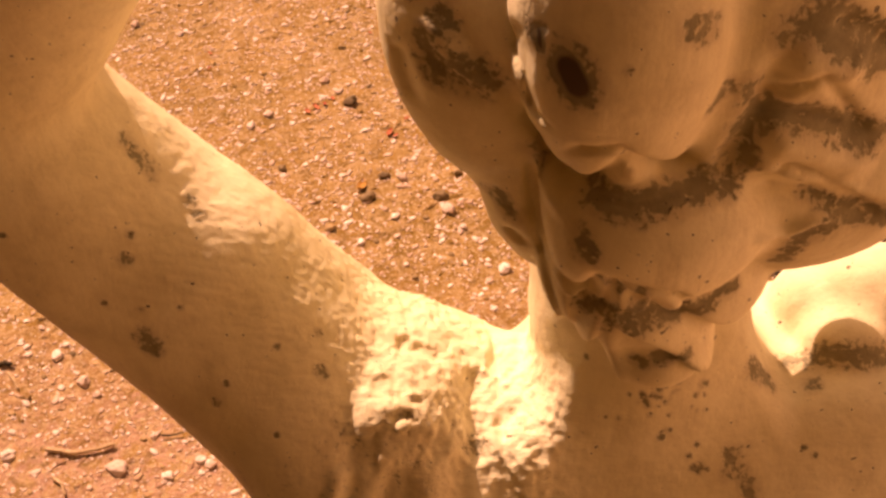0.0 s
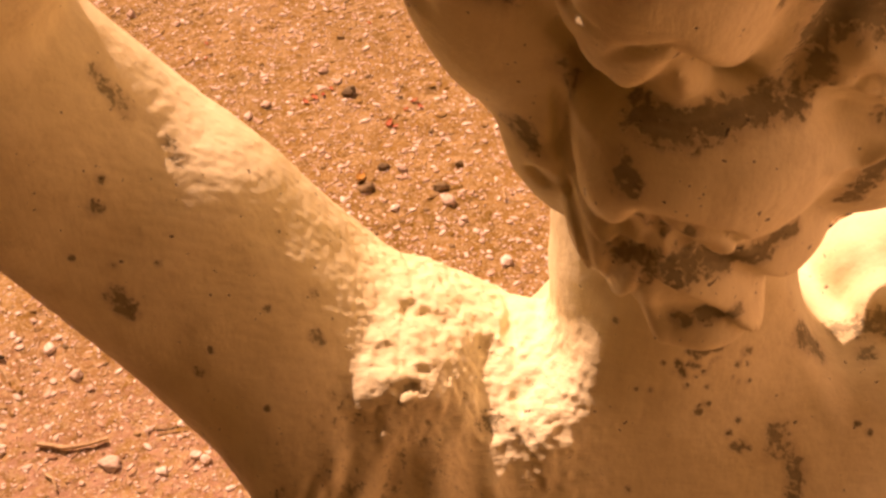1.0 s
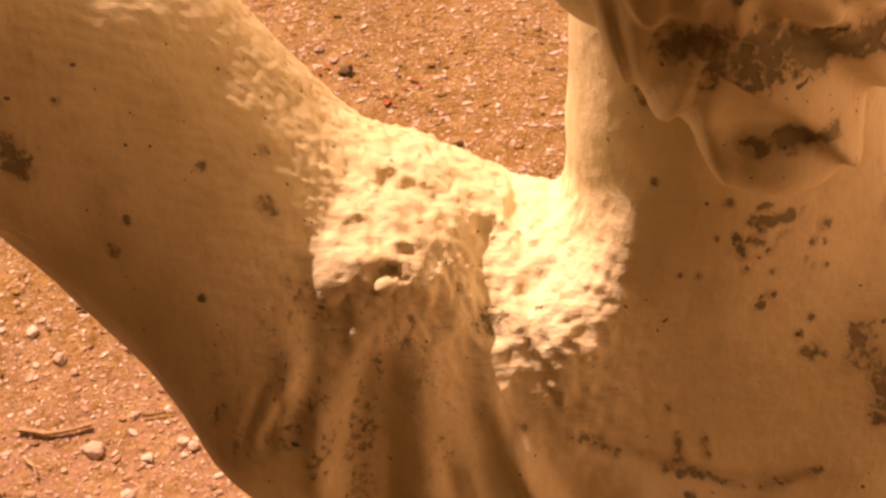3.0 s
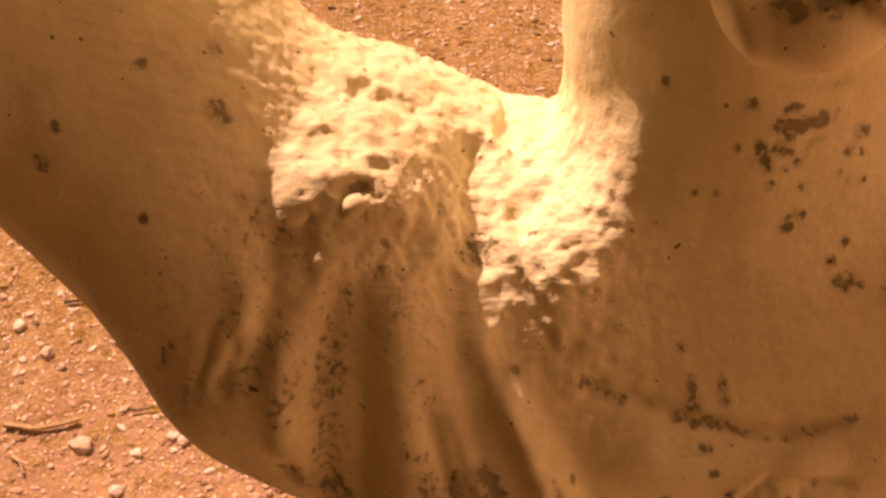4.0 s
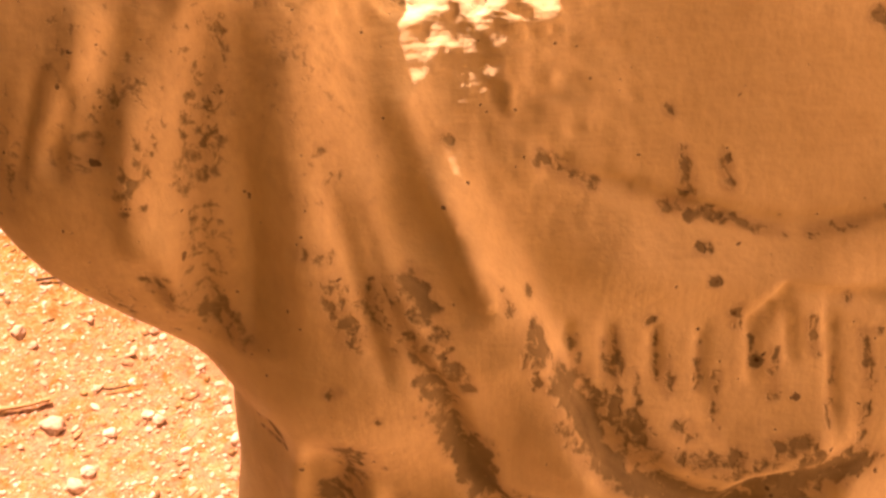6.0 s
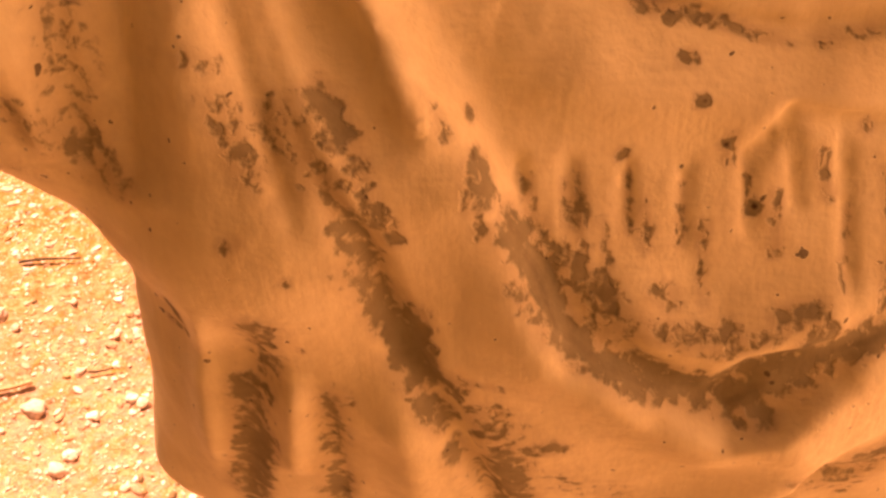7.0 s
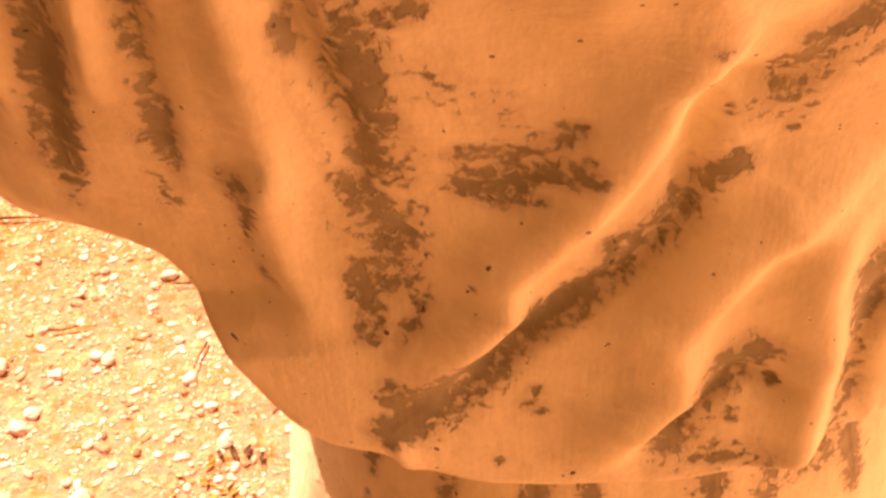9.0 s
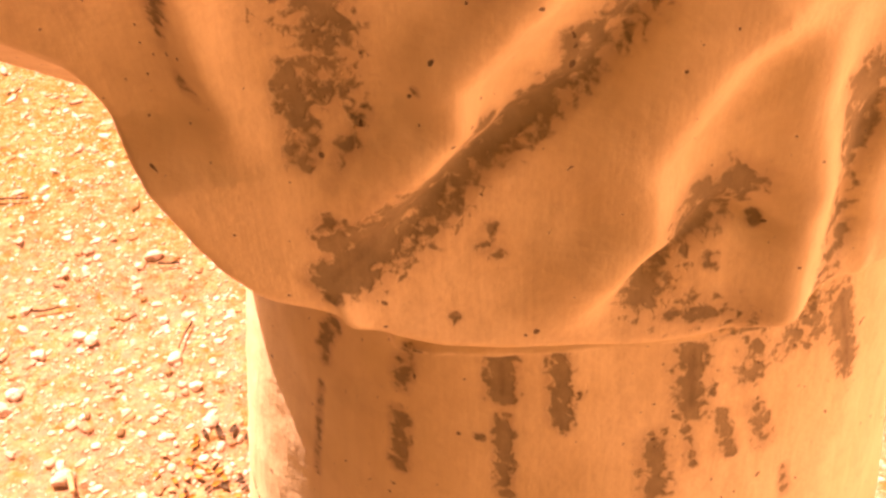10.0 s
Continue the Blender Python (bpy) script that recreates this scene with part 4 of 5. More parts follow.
worn(1.0, 0.0032, (0.077, 0.298, 1.455), (0.086, 0.295, 1.466), (0.093, 0.294, 1.473))
worn(1.1, 0.004, (0.040, 0.294, 1.433), (0.041, 0.293, 1.428))
worn(1.0, 0.003, (0.065, 0.291, 1.456), (0.073, 0.291, 1.460))
worn(1.1, 0.003, (0.107, 0.279, 1.517), (0.110, 0.275, 1.524))
worn(1.0, 0.0034, (0.118, 0.282, 1.529), (0.122, 0.279, 1.537), (0.129, 0.277, 1.543))
worn(0.95, 0.003, (0.091, 0.292, 1.477), (0.099, 0.293, 1.484))
worn(1.1, 0.0032, (0.108, 0.294, 1.413), (0.112, 0.292, 1.407))
worn(1.1, 0.003, (0.115, 0.295, 1.419), (0.122, 0.296, 1.425), (0.126, 0.293, 1.438))
worn(1.2, 0.0034, (0.156, 0.300, 1.438), (0.158, 0.301, 1.448), (0.156, 0.297, 1.461))
worn(1.0, 0.0028, (0.157, 0.296, 1.411), (0.159, 0.299, 1.415))
worn(1.0, 0.0022, (0.117, 0.290, 1.398), (0.128, 0.291, 1.397))
worn(1.2, 0.0022, (0.033, 0.332, 1.360), (0.028, 0.334, 1.348))
worn(1.2, 0.0028, (0.054, 0.312, 1.367), (0.051, 0.317, 1.351))
worn(1.2, 0.0026, (0.050, 0.315, 1.335), (0.048, 0.313, 1.315))
worn(1.3, 0.0036, (0.079, 0.309, 1.364), (0.079, 0.307, 1.352))
worn(1.2, 0.0026, (0.079, 0.306, 1.343), (0.079, 0.301, 1.313))
worn(1.2, 0.003, (0.094, 0.306, 1.365), (0.095, 0.303, 1.344))
worn(1.3, 0.004, (0.131, 0.306, 1.365), (0.132, 0.304, 1.344))
worn(1.2, 0.0034, (0.122, 0.301, 1.333), (0.123, 0.298, 1.311))
worn(1.0, 0.0022, (0.141, 0.304, 1.339), (0.146, 0.303, 1.322))
worn(1.3, 0.0034, (0.177, 0.322, 1.364), (0.185, 0.322, 1.335))
worn(1.0, 0.003, (0.150, 0.309, 1.360), (0.148, 0.304, 1.372))
worn(0.8, 0.006, (0.158, 0.312, 1.374), (0.168, 0.316, 1.359), (0.161, 0.313, 1.359))
worn(0.9, 0.0026, (0.152, 0.307, 1.338), (0.155, 0.306, 1.327))
worn(1.3, 0.005, (0.055, 0.297, 1.879), (0.067, 0.291, 1.879), (0.081, 0.293, 1.882))
worn(1.2, 0.003, (0.081, 0.294, 1.882), (0.091, 0.298, 1.883))
worn(1.3, 0.006, (0.104, 0.298, 1.914), (0.119, 0.297, 1.911), (0.134, 0.303, 1.902))
worn(1.2, 0.005, (0.131, 0.302, 1.903), (0.145, 0.304, 1.894))
worn(1.2, 0.006, (0.113, 0.289, 1.950), (0.130, 0.290, 1.938), (0.142, 0.296, 1.931))
worn(1.2, 0.004, (0.099, 0.295, 1.909), (0.104, 0.299, 1.891))
worn(1.1, 0.003, (0.086, 0.287, 1.923), (0.091, 0.289, 1.929))
worn(1.1, 0.0036, (0.127, 0.307, 1.833), (0.131, 0.302, 1.850), (0.140, 0.301, 1.856))
worn(1.1, 0.003, (0.141, 0.301, 1.858), (0.153, 0.305, 1.856))
worn(1.1, 0.0034, (0.155, 0.306, 1.859), (0.162, 0.305, 1.852))
worn(1.3, 0.0042, (0.072, 0.295, 1.823), (0.087, 0.302, 1.814), (0.098, 0.299, 1.818))
worn(1.1, 0.0036, (0.053, 0.311, 1.812), (0.064, 0.296, 1.822), (0.071, 0.297, 1.814))
worn(1.2, 0.0028, (0.083, 0.300, 1.789), (0.094, 0.298, 1.792))
worn(1.0, 0.002, (0.074, 0.303, 1.787), (0.078, 0.300, 1.786))
worn(1.0, 0.0022, (0.056, 0.296, 1.842), (0.065, 0.295, 1.834), (0.071, 0.286, 1.842))
worn(1.1, 0.003, (0.103, 0.302, 1.823), (0.110, 0.305, 1.824))
worn(1.2, 0.004, (-0.002, 0.335, 1.924), (0.001, 0.336, 1.914))
worn(1.1, 0.004, (0.007, 0.327, 1.918), (0.018, 0.325, 1.911))
worn(1.1, 0.003, (0.005, 0.333, 1.935), (0.007, 0.331, 1.930))
worn(1.2, 0.003, (0.031, 0.290, 1.953), (0.032, 0.287, 1.949))
worn(1.0, 0.0036, (0.049, 0.292, 1.865), (0.051, 0.289, 1.862))
worn(1.1, 0.0026, (0.038, 0.326, 1.882), (0.037, 0.323, 1.874))
worn(1.0, 0.0036, (0.023, 0.342, 1.845), (0.026, 0.341, 1.840))
worn(1.1, 0.003, (0.171, 0.374, 1.694), (0.182, 0.373, 1.698))
worn(1.1, 0.0034, (0.191, 0.370, 1.703), (0.209, 0.367, 1.702))
worn(1.1, 0.0026, (0.148, 0.358, 1.714), (0.155, 0.358, 1.700))
worn(1.1, 0.0026, (0.178, 0.360, 1.693))
worn(0.8, 0.0026, (0.131, 0.328, 1.684), (0.134, 0.324, 1.676))
worn(0.9, 0.0024, (0.141, 0.320, 1.671), (0.142, 0.315, 1.664))
worn(0.95, 0.0019, (0.093, 0.338, 1.726), (0.098, 0.338, 1.726), (0.105, 0.339, 1.727))
worn(0.85, 0.0014, (0.095, 0.339, 1.731), (0.097, 0.339, 1.731))
worn(1.04, 0.0014, (0.088, 0.337, 1.721), (0.090, 0.336, 1.717), (0.091, 0.335, 1.713))
worn(1.04, 0.0012, (0.093, 0.337, 1.720), (0.095, 0.336, 1.718), (0.097, 0.336, 1.718))
worn(0.95, 0.0011, (0.096, 0.337, 1.722))
worn(0.95, 0.0011, (0.099, 0.336, 1.715), (0.100, 0.335, 1.714))
worn(0.85, 0.0011, (0.102, 0.337, 1.720), (0.105, 0.337, 1.721))
worn(0.85, 0.0012, (0.092, 0.334, 1.708))
worn(0.95, 0.0009, (0.096, 0.335, 1.713))
worn(0.95, 0.0009, (0.101, 0.336, 1.717))
worn(0.90, 0.0014, (0.114, 0.339, 1.715))
worn(0.85, 0.0011, (0.118, 0.339, 1.714))
worn(0.85, 0.0011, (0.112, 0.336, 1.710))
worn(0.95, 0.0011, (0.119, 0.337, 1.706))
worn(0.85, 0.0009, (0.115, 0.336, 1.707))
worn(0.95, 0.0014, (0.101, 0.331, 1.699))
worn(0.95, 0.0012, (0.097, 0.330, 1.696))
worn(0.95, 0.0009, (0.109, 0.340, 1.728))
worn(0.66, 0.0025, (0.117, 0.341, 1.720))
worn(0.95, 0.0014, (0.113, 0.323, 1.679))
worn(0.95, 0.0012, (0.120, 0.323, 1.678))
worn(0.85, 0.0016, (0.115, 0.329, 1.690))
worn(0.76, 0.0017, (0.085, 0.340, 1.732))
worn(0.95, 0.0009, (0.087, 0.336, 1.715))
worn(0.76, 0.0012, (0.082, 0.338, 1.719))
worn(0.85, 0.0010, (0.101, 0.334, 1.707))
worn(1.04, 0.0021, (-0.138, 0.360, 1.752), (-0.136, 0.359, 1.750))
worn(1.04, 0.0016, (-0.141, 0.372, 1.792))
worn(0.95, 0.0011, (-0.111, 0.347, 1.720))
worn(0.85, 0.0019, (-0.111, 0.396, 1.799), (-0.110, 0.392, 1.796))
worn(0.76, 0.0014, (-0.135, 0.406, 1.831), (-0.131, 0.402, 1.823), (-0.127, 0.400, 1.817))
worn(0.95, 0.0016, (-0.060, 0.356, 1.731), (-0.059, 0.354, 1.728))


# ---- ground: one sheet to the horizon ----
def hash3(i, j, k):
    h = (i.astype(np.int64) * 374761393 + j.astype(np.int64) * 668265263 + k.astype(np.int64) * 2147483647) & 0x7FFFFFFF
    h = ((h ^ (h >> 13)) * 1274126177) & 0x7FFFFFFF
    return ((h ^ (h >> 16)) & 0xFFFF) / 65535.0


def lumps(p):
    """Smooth value noise, 0 to 1, over places p."""
    i = np.floor(p).astype(np.int64)
    f = p - i
    f = f * f * (3 - 2 * f)
    out = 0
    for a in (0, 1):
        for b in (0, 1):
            for c in (0, 1):
                w = (f[..., 0] if a else 1 - f[..., 0]) * (f[..., 1] if b else 1 - f[..., 1]) * (f[..., 2] if c else 1 - f[..., 2])
                out = out + w * hash3(i[..., 0] + a, i[..., 1] + b, i[..., 2] + c)
    return out


def fbm(p, octaves=4):
    total, amp = 0, 0.5
    for o in range(octaves):
        total = total + amp * (lumps(p * 2 ** o + 17.3 * o) - 0.5)
        amp *= 0.55
    return total


def ground_height(x, y):
    p = np.stack([x, y, np.zeros_like(x)], -1)
    near = np.clip(1 - np.hypot(x, y - 2) / 5, 0, 1)
    return near * (0.035 * fbm(p * 3.0, 4) + 0.012 * fbm(p * 26.0, 3))


def mesh_object(name, verts, faces, material, smooth=True):
    me = bpy.data.meshes.new(name)
    me.from_pydata(np.asarray(verts).tolist(), [], np.asarray(faces).tolist())
    me.materials.append(material)
    if smooth:
        me.polygons.foreach_set("use_smooth", np.ones(len(me.polygons), bool))
    me.update()
    return new(name, me)


def spread(lo, hi, step, far):
    out, d = list(np.arange(lo, hi + step / 2, step)), step
    a, b = lo, hi
    low, high = [], []
    while b < far:
        d *= 1.35
        a, b = a - d, b + d
        low.append(a), high.append(b)
    return np.array(low[::-1] + out + high)


def make_ground():
    xs, ys = spread(-1.5, 1.5, 0.012, 800), spread(0.9, 4.1, 0.014, 800)
    x, y = np.meshgrid(xs, ys, indexing="ij")
    verts = np.stack([x, y, ground_height(x, y)], -1).reshape(-1, 3)
    i = np.arange(x.size).reshape(x.shape)
    faces = np.stack([i[:-1, :-1], i[1:, :-1], i[1:, 1:], i[:-1, 1:]], -1).reshape(-1, 4)
    tagged(mesh_object("ground", verts, faces, SAND), "sunlit ochre sandy ground strewn with small pale stones", "ground", kind="structure")


make_ground()


def make_unseen_wall(name, size, m, material, label):
    """A plain block out of view, added to bounce or hold back light."""
    bm = bmesh.new()
    bmesh.ops.create_cube(bm, size=1.0)
    bmesh.ops.scale(bm, vec=size, verts=bm.verts)
    bmesh.ops.bevel(bm, geom=bm.edges[:], offset=0.03, segments=2, affect="EDGES")
    bm.transform(m)
    me = bpy.data.meshes.new(name)
    bm.to_mesh(me)
    bm.free()
    me.materials.append(material)
    tagged(new(name, me), label, "wall", kind="structure")


# added behind the camera: hides front sky, bounces warm fill onto the torso
make_unseen_wall("wall_south", (8.0, 0.3, 4.0), pose(0.0, -0.85, 1.95), BOUNCE_TAN, "added unseen wall that bounces warm light and blocks front sky")
# pale reflector out of view, added to fill the statue's right side
make_unseen_wall("wall_east", (2.6, 0.25, 3.2), pose(1.9, 0.3, 1.55, 0, 0, 68), BOUNCE_PALE, "added unseen pale wall that bounces sunlight from the right")
# dark blocker out of view, added to cut skylight from the left
make_unseen_wall("wall_west", (0.25, 2.2, 3.3), pose(-1.8, 0.0, 1.6), BLOCKER_BROWN, "added unseen dark wall that blocks light from the left")
# overhead slab out of view, added so the upper chest gets less sky
make_unseen_wall("ceiling", (1.9, 1.7, 0.16), pose(-0.8, 0.15, 3.3), BLOCKER_DARK, "added unseen dark slab overhead that blocks skylight")


# ---- the statue ----
STROKE = np.array(Euler((0, radians(20), 0)).to_matrix())


def make_statue():
    fold_map()
    verts, faces = skin((-0.26, 0.2, 1.22), (0.38, 0.56, 2.09), 0.003)
    keep = (verts[faces].min(1)[:, 2] > 1.2245)
    faces = faces[keep]
    verts, faces = finer(verts, faces)
    verts = settle(verts)
    normal = slope(verts)
    normal /= np.linalg.norm(normal, axis=1, keepdims=True) + 1e-9
    rough = rough_at(verts)
    bumps = 0.0011 * fbm(verts * 90, 3) + 0.0028 * fbm(verts * 30, 2) + rough * (0.0042 * fbm(verts * (300, 260, 150), 4) + 0.0022 * fbm(verts * (620, 420, 200), 2))
    bumps = bumps + brushed_at(verts) * 0.0013 * fbm((verts @ STROKE) * (70, 480, 480), 3)
    verts = verts + normal * bumps[:, None]
    # the plain lower shirt, down to the ground
    rings, n = np.linspace(1.228, -0.02, 40), 96
    base = len(verts)
    ang = np.linspace(0, 2 * np.pi, n, endpoint=False)
    low = []
    for z in rings:
        r = float(knots(np.array(z), SKIRT))
        c, s = np.cos(ang), np.sin(ang)
        k = (np.abs(c) ** 2.2 + np.abs(s) ** 2.2) ** (-1 / 2.2)
        low.append(np.stack([0.112 + r * k * c, 0.405 + 0.93 * r * k * s, np.full(n, z)], 1))
    low = np.concatenate(low)
    i = base + np.arange(len(rings) * n).reshape(len(rings), n)
    j = np.roll(i, -1, 1)
    lowfaces = np.stack([i[:-1], i[1:], j[1:], j[:-1]], -1).reshape(-1, 4)
    verts, faces = np.concatenate([verts, low]), np.concatenate([faces, lowfaces])
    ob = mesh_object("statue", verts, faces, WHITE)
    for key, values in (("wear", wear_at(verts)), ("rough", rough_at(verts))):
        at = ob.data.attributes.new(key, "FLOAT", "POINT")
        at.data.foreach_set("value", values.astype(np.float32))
    tagged(ob, "weathered whitewashed plaster statue with draped cloak, paint worn to grey", "statue")


make_statue()


# ---- stones on the ground ----
def ball(level):
    bm = bmesh.new()
    bmesh.ops.create_icosphere(bm, subdivisions=level, radius=1.0)
    v = np.array([q.co[:] for q in bm.verts])
    f = np.array([[q.index for q in g.verts] for g in bm.faces])
    bm.free()
    return v, f


BALL1, BALL2, BALL3 = ball(1), ball(2), ball(3)
rng = np.random.default_rng(7)


def pebble_shape(b, seed, size, flat=0.6, long=1.25):
    v, f = b
    w = v * (1 + 1.3 * fbm(v * 1.5 + seed * 7.7, 3))[:, None]
    return w * np.array([size * long, size, size * flat]), f


def gravel(name, count, lo, hi, material, b, label, power=2.0):
    vs, fs, base = [], [], 0
    shapes = [pebble_shape(b, s, 1.0, 0.3 + 0.25 * rng.random(), 1.0 + 0.9 * rng.random()) for s in range(10)]
    x = rng.uniform(-1.45, 1.45, count)
    y = rng.uniform(0.95, 4.0, count)
    z = ground_height(x, y)
    for k in range(count):
        v, f = shapes[k % 10]
        r = lo + (hi - lo) * rng.random() ** power
        a = rng.uniform(0, 6.283)
        c, s = math.cos(a), math.sin(a)
        w = v @ np.array([[c, s, 0], [-s, c, 0], [0, 0, 1]]) * r
        vs.append(w + (x[k], y[k], z[k] + 0.06 * r))
        fs.append(f + base)
        base += len(v)
    ob = mesh_object(name, np.concatenate(vs), np.concatenate(fs), material)
    tagged(ob, label, "gravel", kind="stuff")


gravel("earth_clods", 1600, 0.003, 0.010, SAND, BALL2, "small lumps of ochre earth scattered over sandy ground", 2.0)
gravel("pale_gravel", 9000, 0.002, 0.009, PALE, BALL2, "small pale rounded pebbles lying loose on sand", 2.5)
gravel("grey_gravel", 700, 0.002, 0.008, GREY, BALL2, "small brown and grey stones lying loose on sand", 2.0)
gravel("grit", 22000, 0.0015, 0.005, PALE, BALL1, "fine pale grit scattered over sandy ground", 1.5)


# ---- single stones ----
PALE_A = [(0.159, 2.157, 0.0165), (-0.514, 2.890, 0.0136), (-0.563, 2.837, 0.0120), (-0.105, 2.553, 0.0111), (0.023, 2.395, 0.0174), (0.059, 2.327, 0.0105), (-0.126, 2.385, 0.0120), (-0.345, 3.052, 0.0140), (-0.298, 2.986, 0.0107), (-0.975, 1.936, 0.0127), (-1.036, 2.038, 0.0078), (-0.893, 1.846, 0.0148), (-0.853, 1.806, 0.0098), (-1.032, 1.642, 0.0156), (-0.770, 1.585, 0.0190), (-0.580, 1.596, 0.0102), (-0.558, 1.584, 0.0102), (-0.650, 1.558, 0.0125), (-0.697, 1.676, 0.0093), (-1.057, 1.970, 0.0077), (-0.409, 2.375, 0.0094), (-0.220, 2.290, 0.0092), (-0.108, 2.047, 0.0087), (-1.012, 3.453, 0.0139), (-0.847, 3.383, 0.0119)]
PALE_B = [(-0.427, 1.626, 0.0096), (-0.679, 1.467, 0.0113), (-0.695, 1.434, 0.0140), (-0.579, 1.595, 0.0096), (-0.553, 1.580, 0.0105), (-0.348, 1.447, 0.0099), (-0.319, 1.365, 0.0132), (-0.595, 1.824, 0.0093), (-0.462, 1.797, 0.0131), (-0.742, 1.871, 0.0074), (-0.636, 1.765, 0.0082), (-0.551, 1.856, 0.0062)]
PALE_C = [(-0.677, 1.465, 0.0130), (-0.316, 1.365, 0.0121), (-0.556, 1.270, 0.0147), (-0.394, 1.517, 0.0118), (-0.352, 1.447, 0.0088), (-0.366, 1.435, 0.0071), (-0.490, 1.461, 0.0063), (-0.657, 1.545, 0.0066)]
DARK_A = [(-0.261, 2.923, 0.0190), (-0.205, 2.476, 0.0178), (-0.157, 2.566, 0.0125), (0.002, 2.457, 0.0190), (-0.306, 2.354, 0.0120), (-0.077, 2.147, 0.0076), (-0.295, 3.239, 0.0097), (-0.455, 2.624, 0.0114), (0.056, 2.564, 0.0125)]
DARK_B = [(-0.401, 1.485, 0.0063), (-0.472, 1.359, 0.0070), (-0.722, 1.666, 0.0069), (-0.521, 1.615, 0.0057)]


def stone_mesh(name, seed, material):
    v, f = pebble_shape(BALL3, seed + 40, 1.0, 0.62 + 0.05 * (seed % 4), 1.05 + 0.12 * (seed % 4))
    me = bpy.data.meshes.new(name)
    me.from_pydata(v.tolist(), [], f.tolist())
    me.materials.append(material)
    me.polygons.foreach_set("use_smooth", np.ones(len(me.polygons), bool))
    return me


PALE_MESH = [stone_mesh("stone", k, PALE) for k in range(6)]
DARK_MESH = [stone_mesh("stone", k + 9, GREY) for k in range(5)]


def lay_stones(rows, meshes, label):
    for k, (x, y, r) in enumerate(rows):
        ob = new("stone", meshes[k % len(meshes)])
        z = float(ground_height(np.array(x), np.array(y)))
        ob.matrix_world = pose(x, y, z + 0.25 * r, rng.uniform(-12, 12), rng.uniform(-12, 12), rng.uniform(0, 360)) @ Matrix.Scale(r, 4)
        tagged(ob, label, "stone", "loose stones on the ground")


for rows in (PALE_A, PALE_B, PALE_C):
    lay_stones(rows, PALE_MESH, "pale rounded stone lying loose on the sandy ground")
for rows in (DARK_A, DARK_B):
    lay_stones(rows, DARK_MESH, "dark brown rough stone lying loose on the sandy ground")


# ---- twigs and leaves ----
def twig(name, way, r0, r1, material, label, lift=0.006):
    way = np.array(way, float)
    s = np.linspace(0, len(way) - 1, 9 * (len(way) - 1) + 1)
    x, y = np.interp(s, range(len(way)), way[:, 0]), np.interp(s, range(len(way)), way[:, 1])
    x = x + 0.004 * (lumps(np.stack([s * 1.3, s * 0, s * 0 + r0 * 900], -1)) - 0.5)
    z = ground_height(x, y) + lift + 0.006 * lumps(np.stack([s, s * 0 + 3, s * 0 + r1 * 700], -1))
    path = np.stack([x, y, z], -1)
    tang = np.gradient(path, axis=0)
    tang /= np.linalg.norm(tang, axis=1, keepdims=True)
    side = np.cross(tang, (0, 0, 1.0))
    side /= np.linalg.norm(side, axis=1, keepdims=True)
    up = np.cross(side, tang)
    n = 7
    ang = np.linspace(0, 2 * np.pi, n, endpoint=False)
    rad = np.linspace(r0, r1, len(path)) * (0.85 + 0.35 * lumps(np.stack([s * 2.1, s * 0, s * 0 + 5], -1)))
    v = path[:, None] + rad[:, None, None] * (np.cos(ang)[None, :, None] * side[:, None] + np.sin(ang)[None, :, None] * up[:, None])
    i = np.arange(len(path) * n).reshape(-1, n)
    j = np.roll(i, -1, 1)
    f = np.stack([i[:-1], j[:-1], j[1:], i[1:]], -1).reshape(-1, 4).tolist() + [i[0][::-1].tolist(), i[-1].tolist()]
    me = bpy.data.meshes.new(name)
    me.from_pydata(v.reshape(-1, 3).tolist(), [], f)
    me.materials.append(material)
    tagged(new(name, me), label, "twig")


def leaf(name, x, y, size, turn, material, label, category="leaf"):
    u = np.linspace(-1, 1, 9)
    half = 0.45 * np.sqrt(np.clip(1 - u * u, 0, 1)) * (1 - 0.25 * u)
    top, v = [], []
    for k, a in enumerate(u):
        for b in (-1, -0.4, 0.4, 1):
            v.append((a * size, b * half[k] * size, size * (0.22 * b * b + 0.16 * a * a)))
    v = np.array(v)
    i = np.arange(36).reshape(9, 4)
    f = np.stack([i[:-1, :-1], i[1:, :-1], i[1:, 1:], i[:-1, 1:]], -1).reshape(-1, 4)
    low = v - (0, 0, 0.0008)
    ob = mesh_object(name, np.concatenate([v, low]), np.concatenate([f, f[:, ::-1] + 36]), material)
    ob.matrix_world = pose(x, y, float(ground_height(np.array(x), np.array(y))) + 0.004, rng.uniform(-15, 15), rng.uniform(-15, 15), turn)
    tagged(ob, label, category, "fallen leaves")


twig("twig", [(-0.941, 1.647), (-0.879, 1.632), (-0.821, 1.638), (-0.784, 1.651)], 0.0060, 0.0050, BARK, "pale dry curved twig lying on the sandy ground")
twig("twig", [(-0.370, 1.608), (-0.380, 1.570), (-0.388, 1.539)], 0.0025, 0.0015, DARK, "thin dark dry twig lying among small stones")
twig("twig", [(-0.884, 2.001), (-0.822, 2.002), (-0.747, 1.999)], 0.0040, 0.0020, DARK, "dark broken twig lying on the sandy ground")
twig("twig", [(-1.086, 1.888), (-1.063, 1.859), (-1.049, 1.833)], 0.0040, 0.0030, BARK, "short pale dry twig lying on sand")
twig("twig", [(-1.115, 1.913), (-1.099, 1.920), (-1.080, 1.911)], 0.0080, 0.0050, DARK, "dark short piece of bark lying on sand")
twig("twig", [(-0.911, 1.566), (-0.885, 1.546), (-0.874, 1.518)], 0.0040, 0.0030, BARK, "pale dry bent twig lying on gravel")
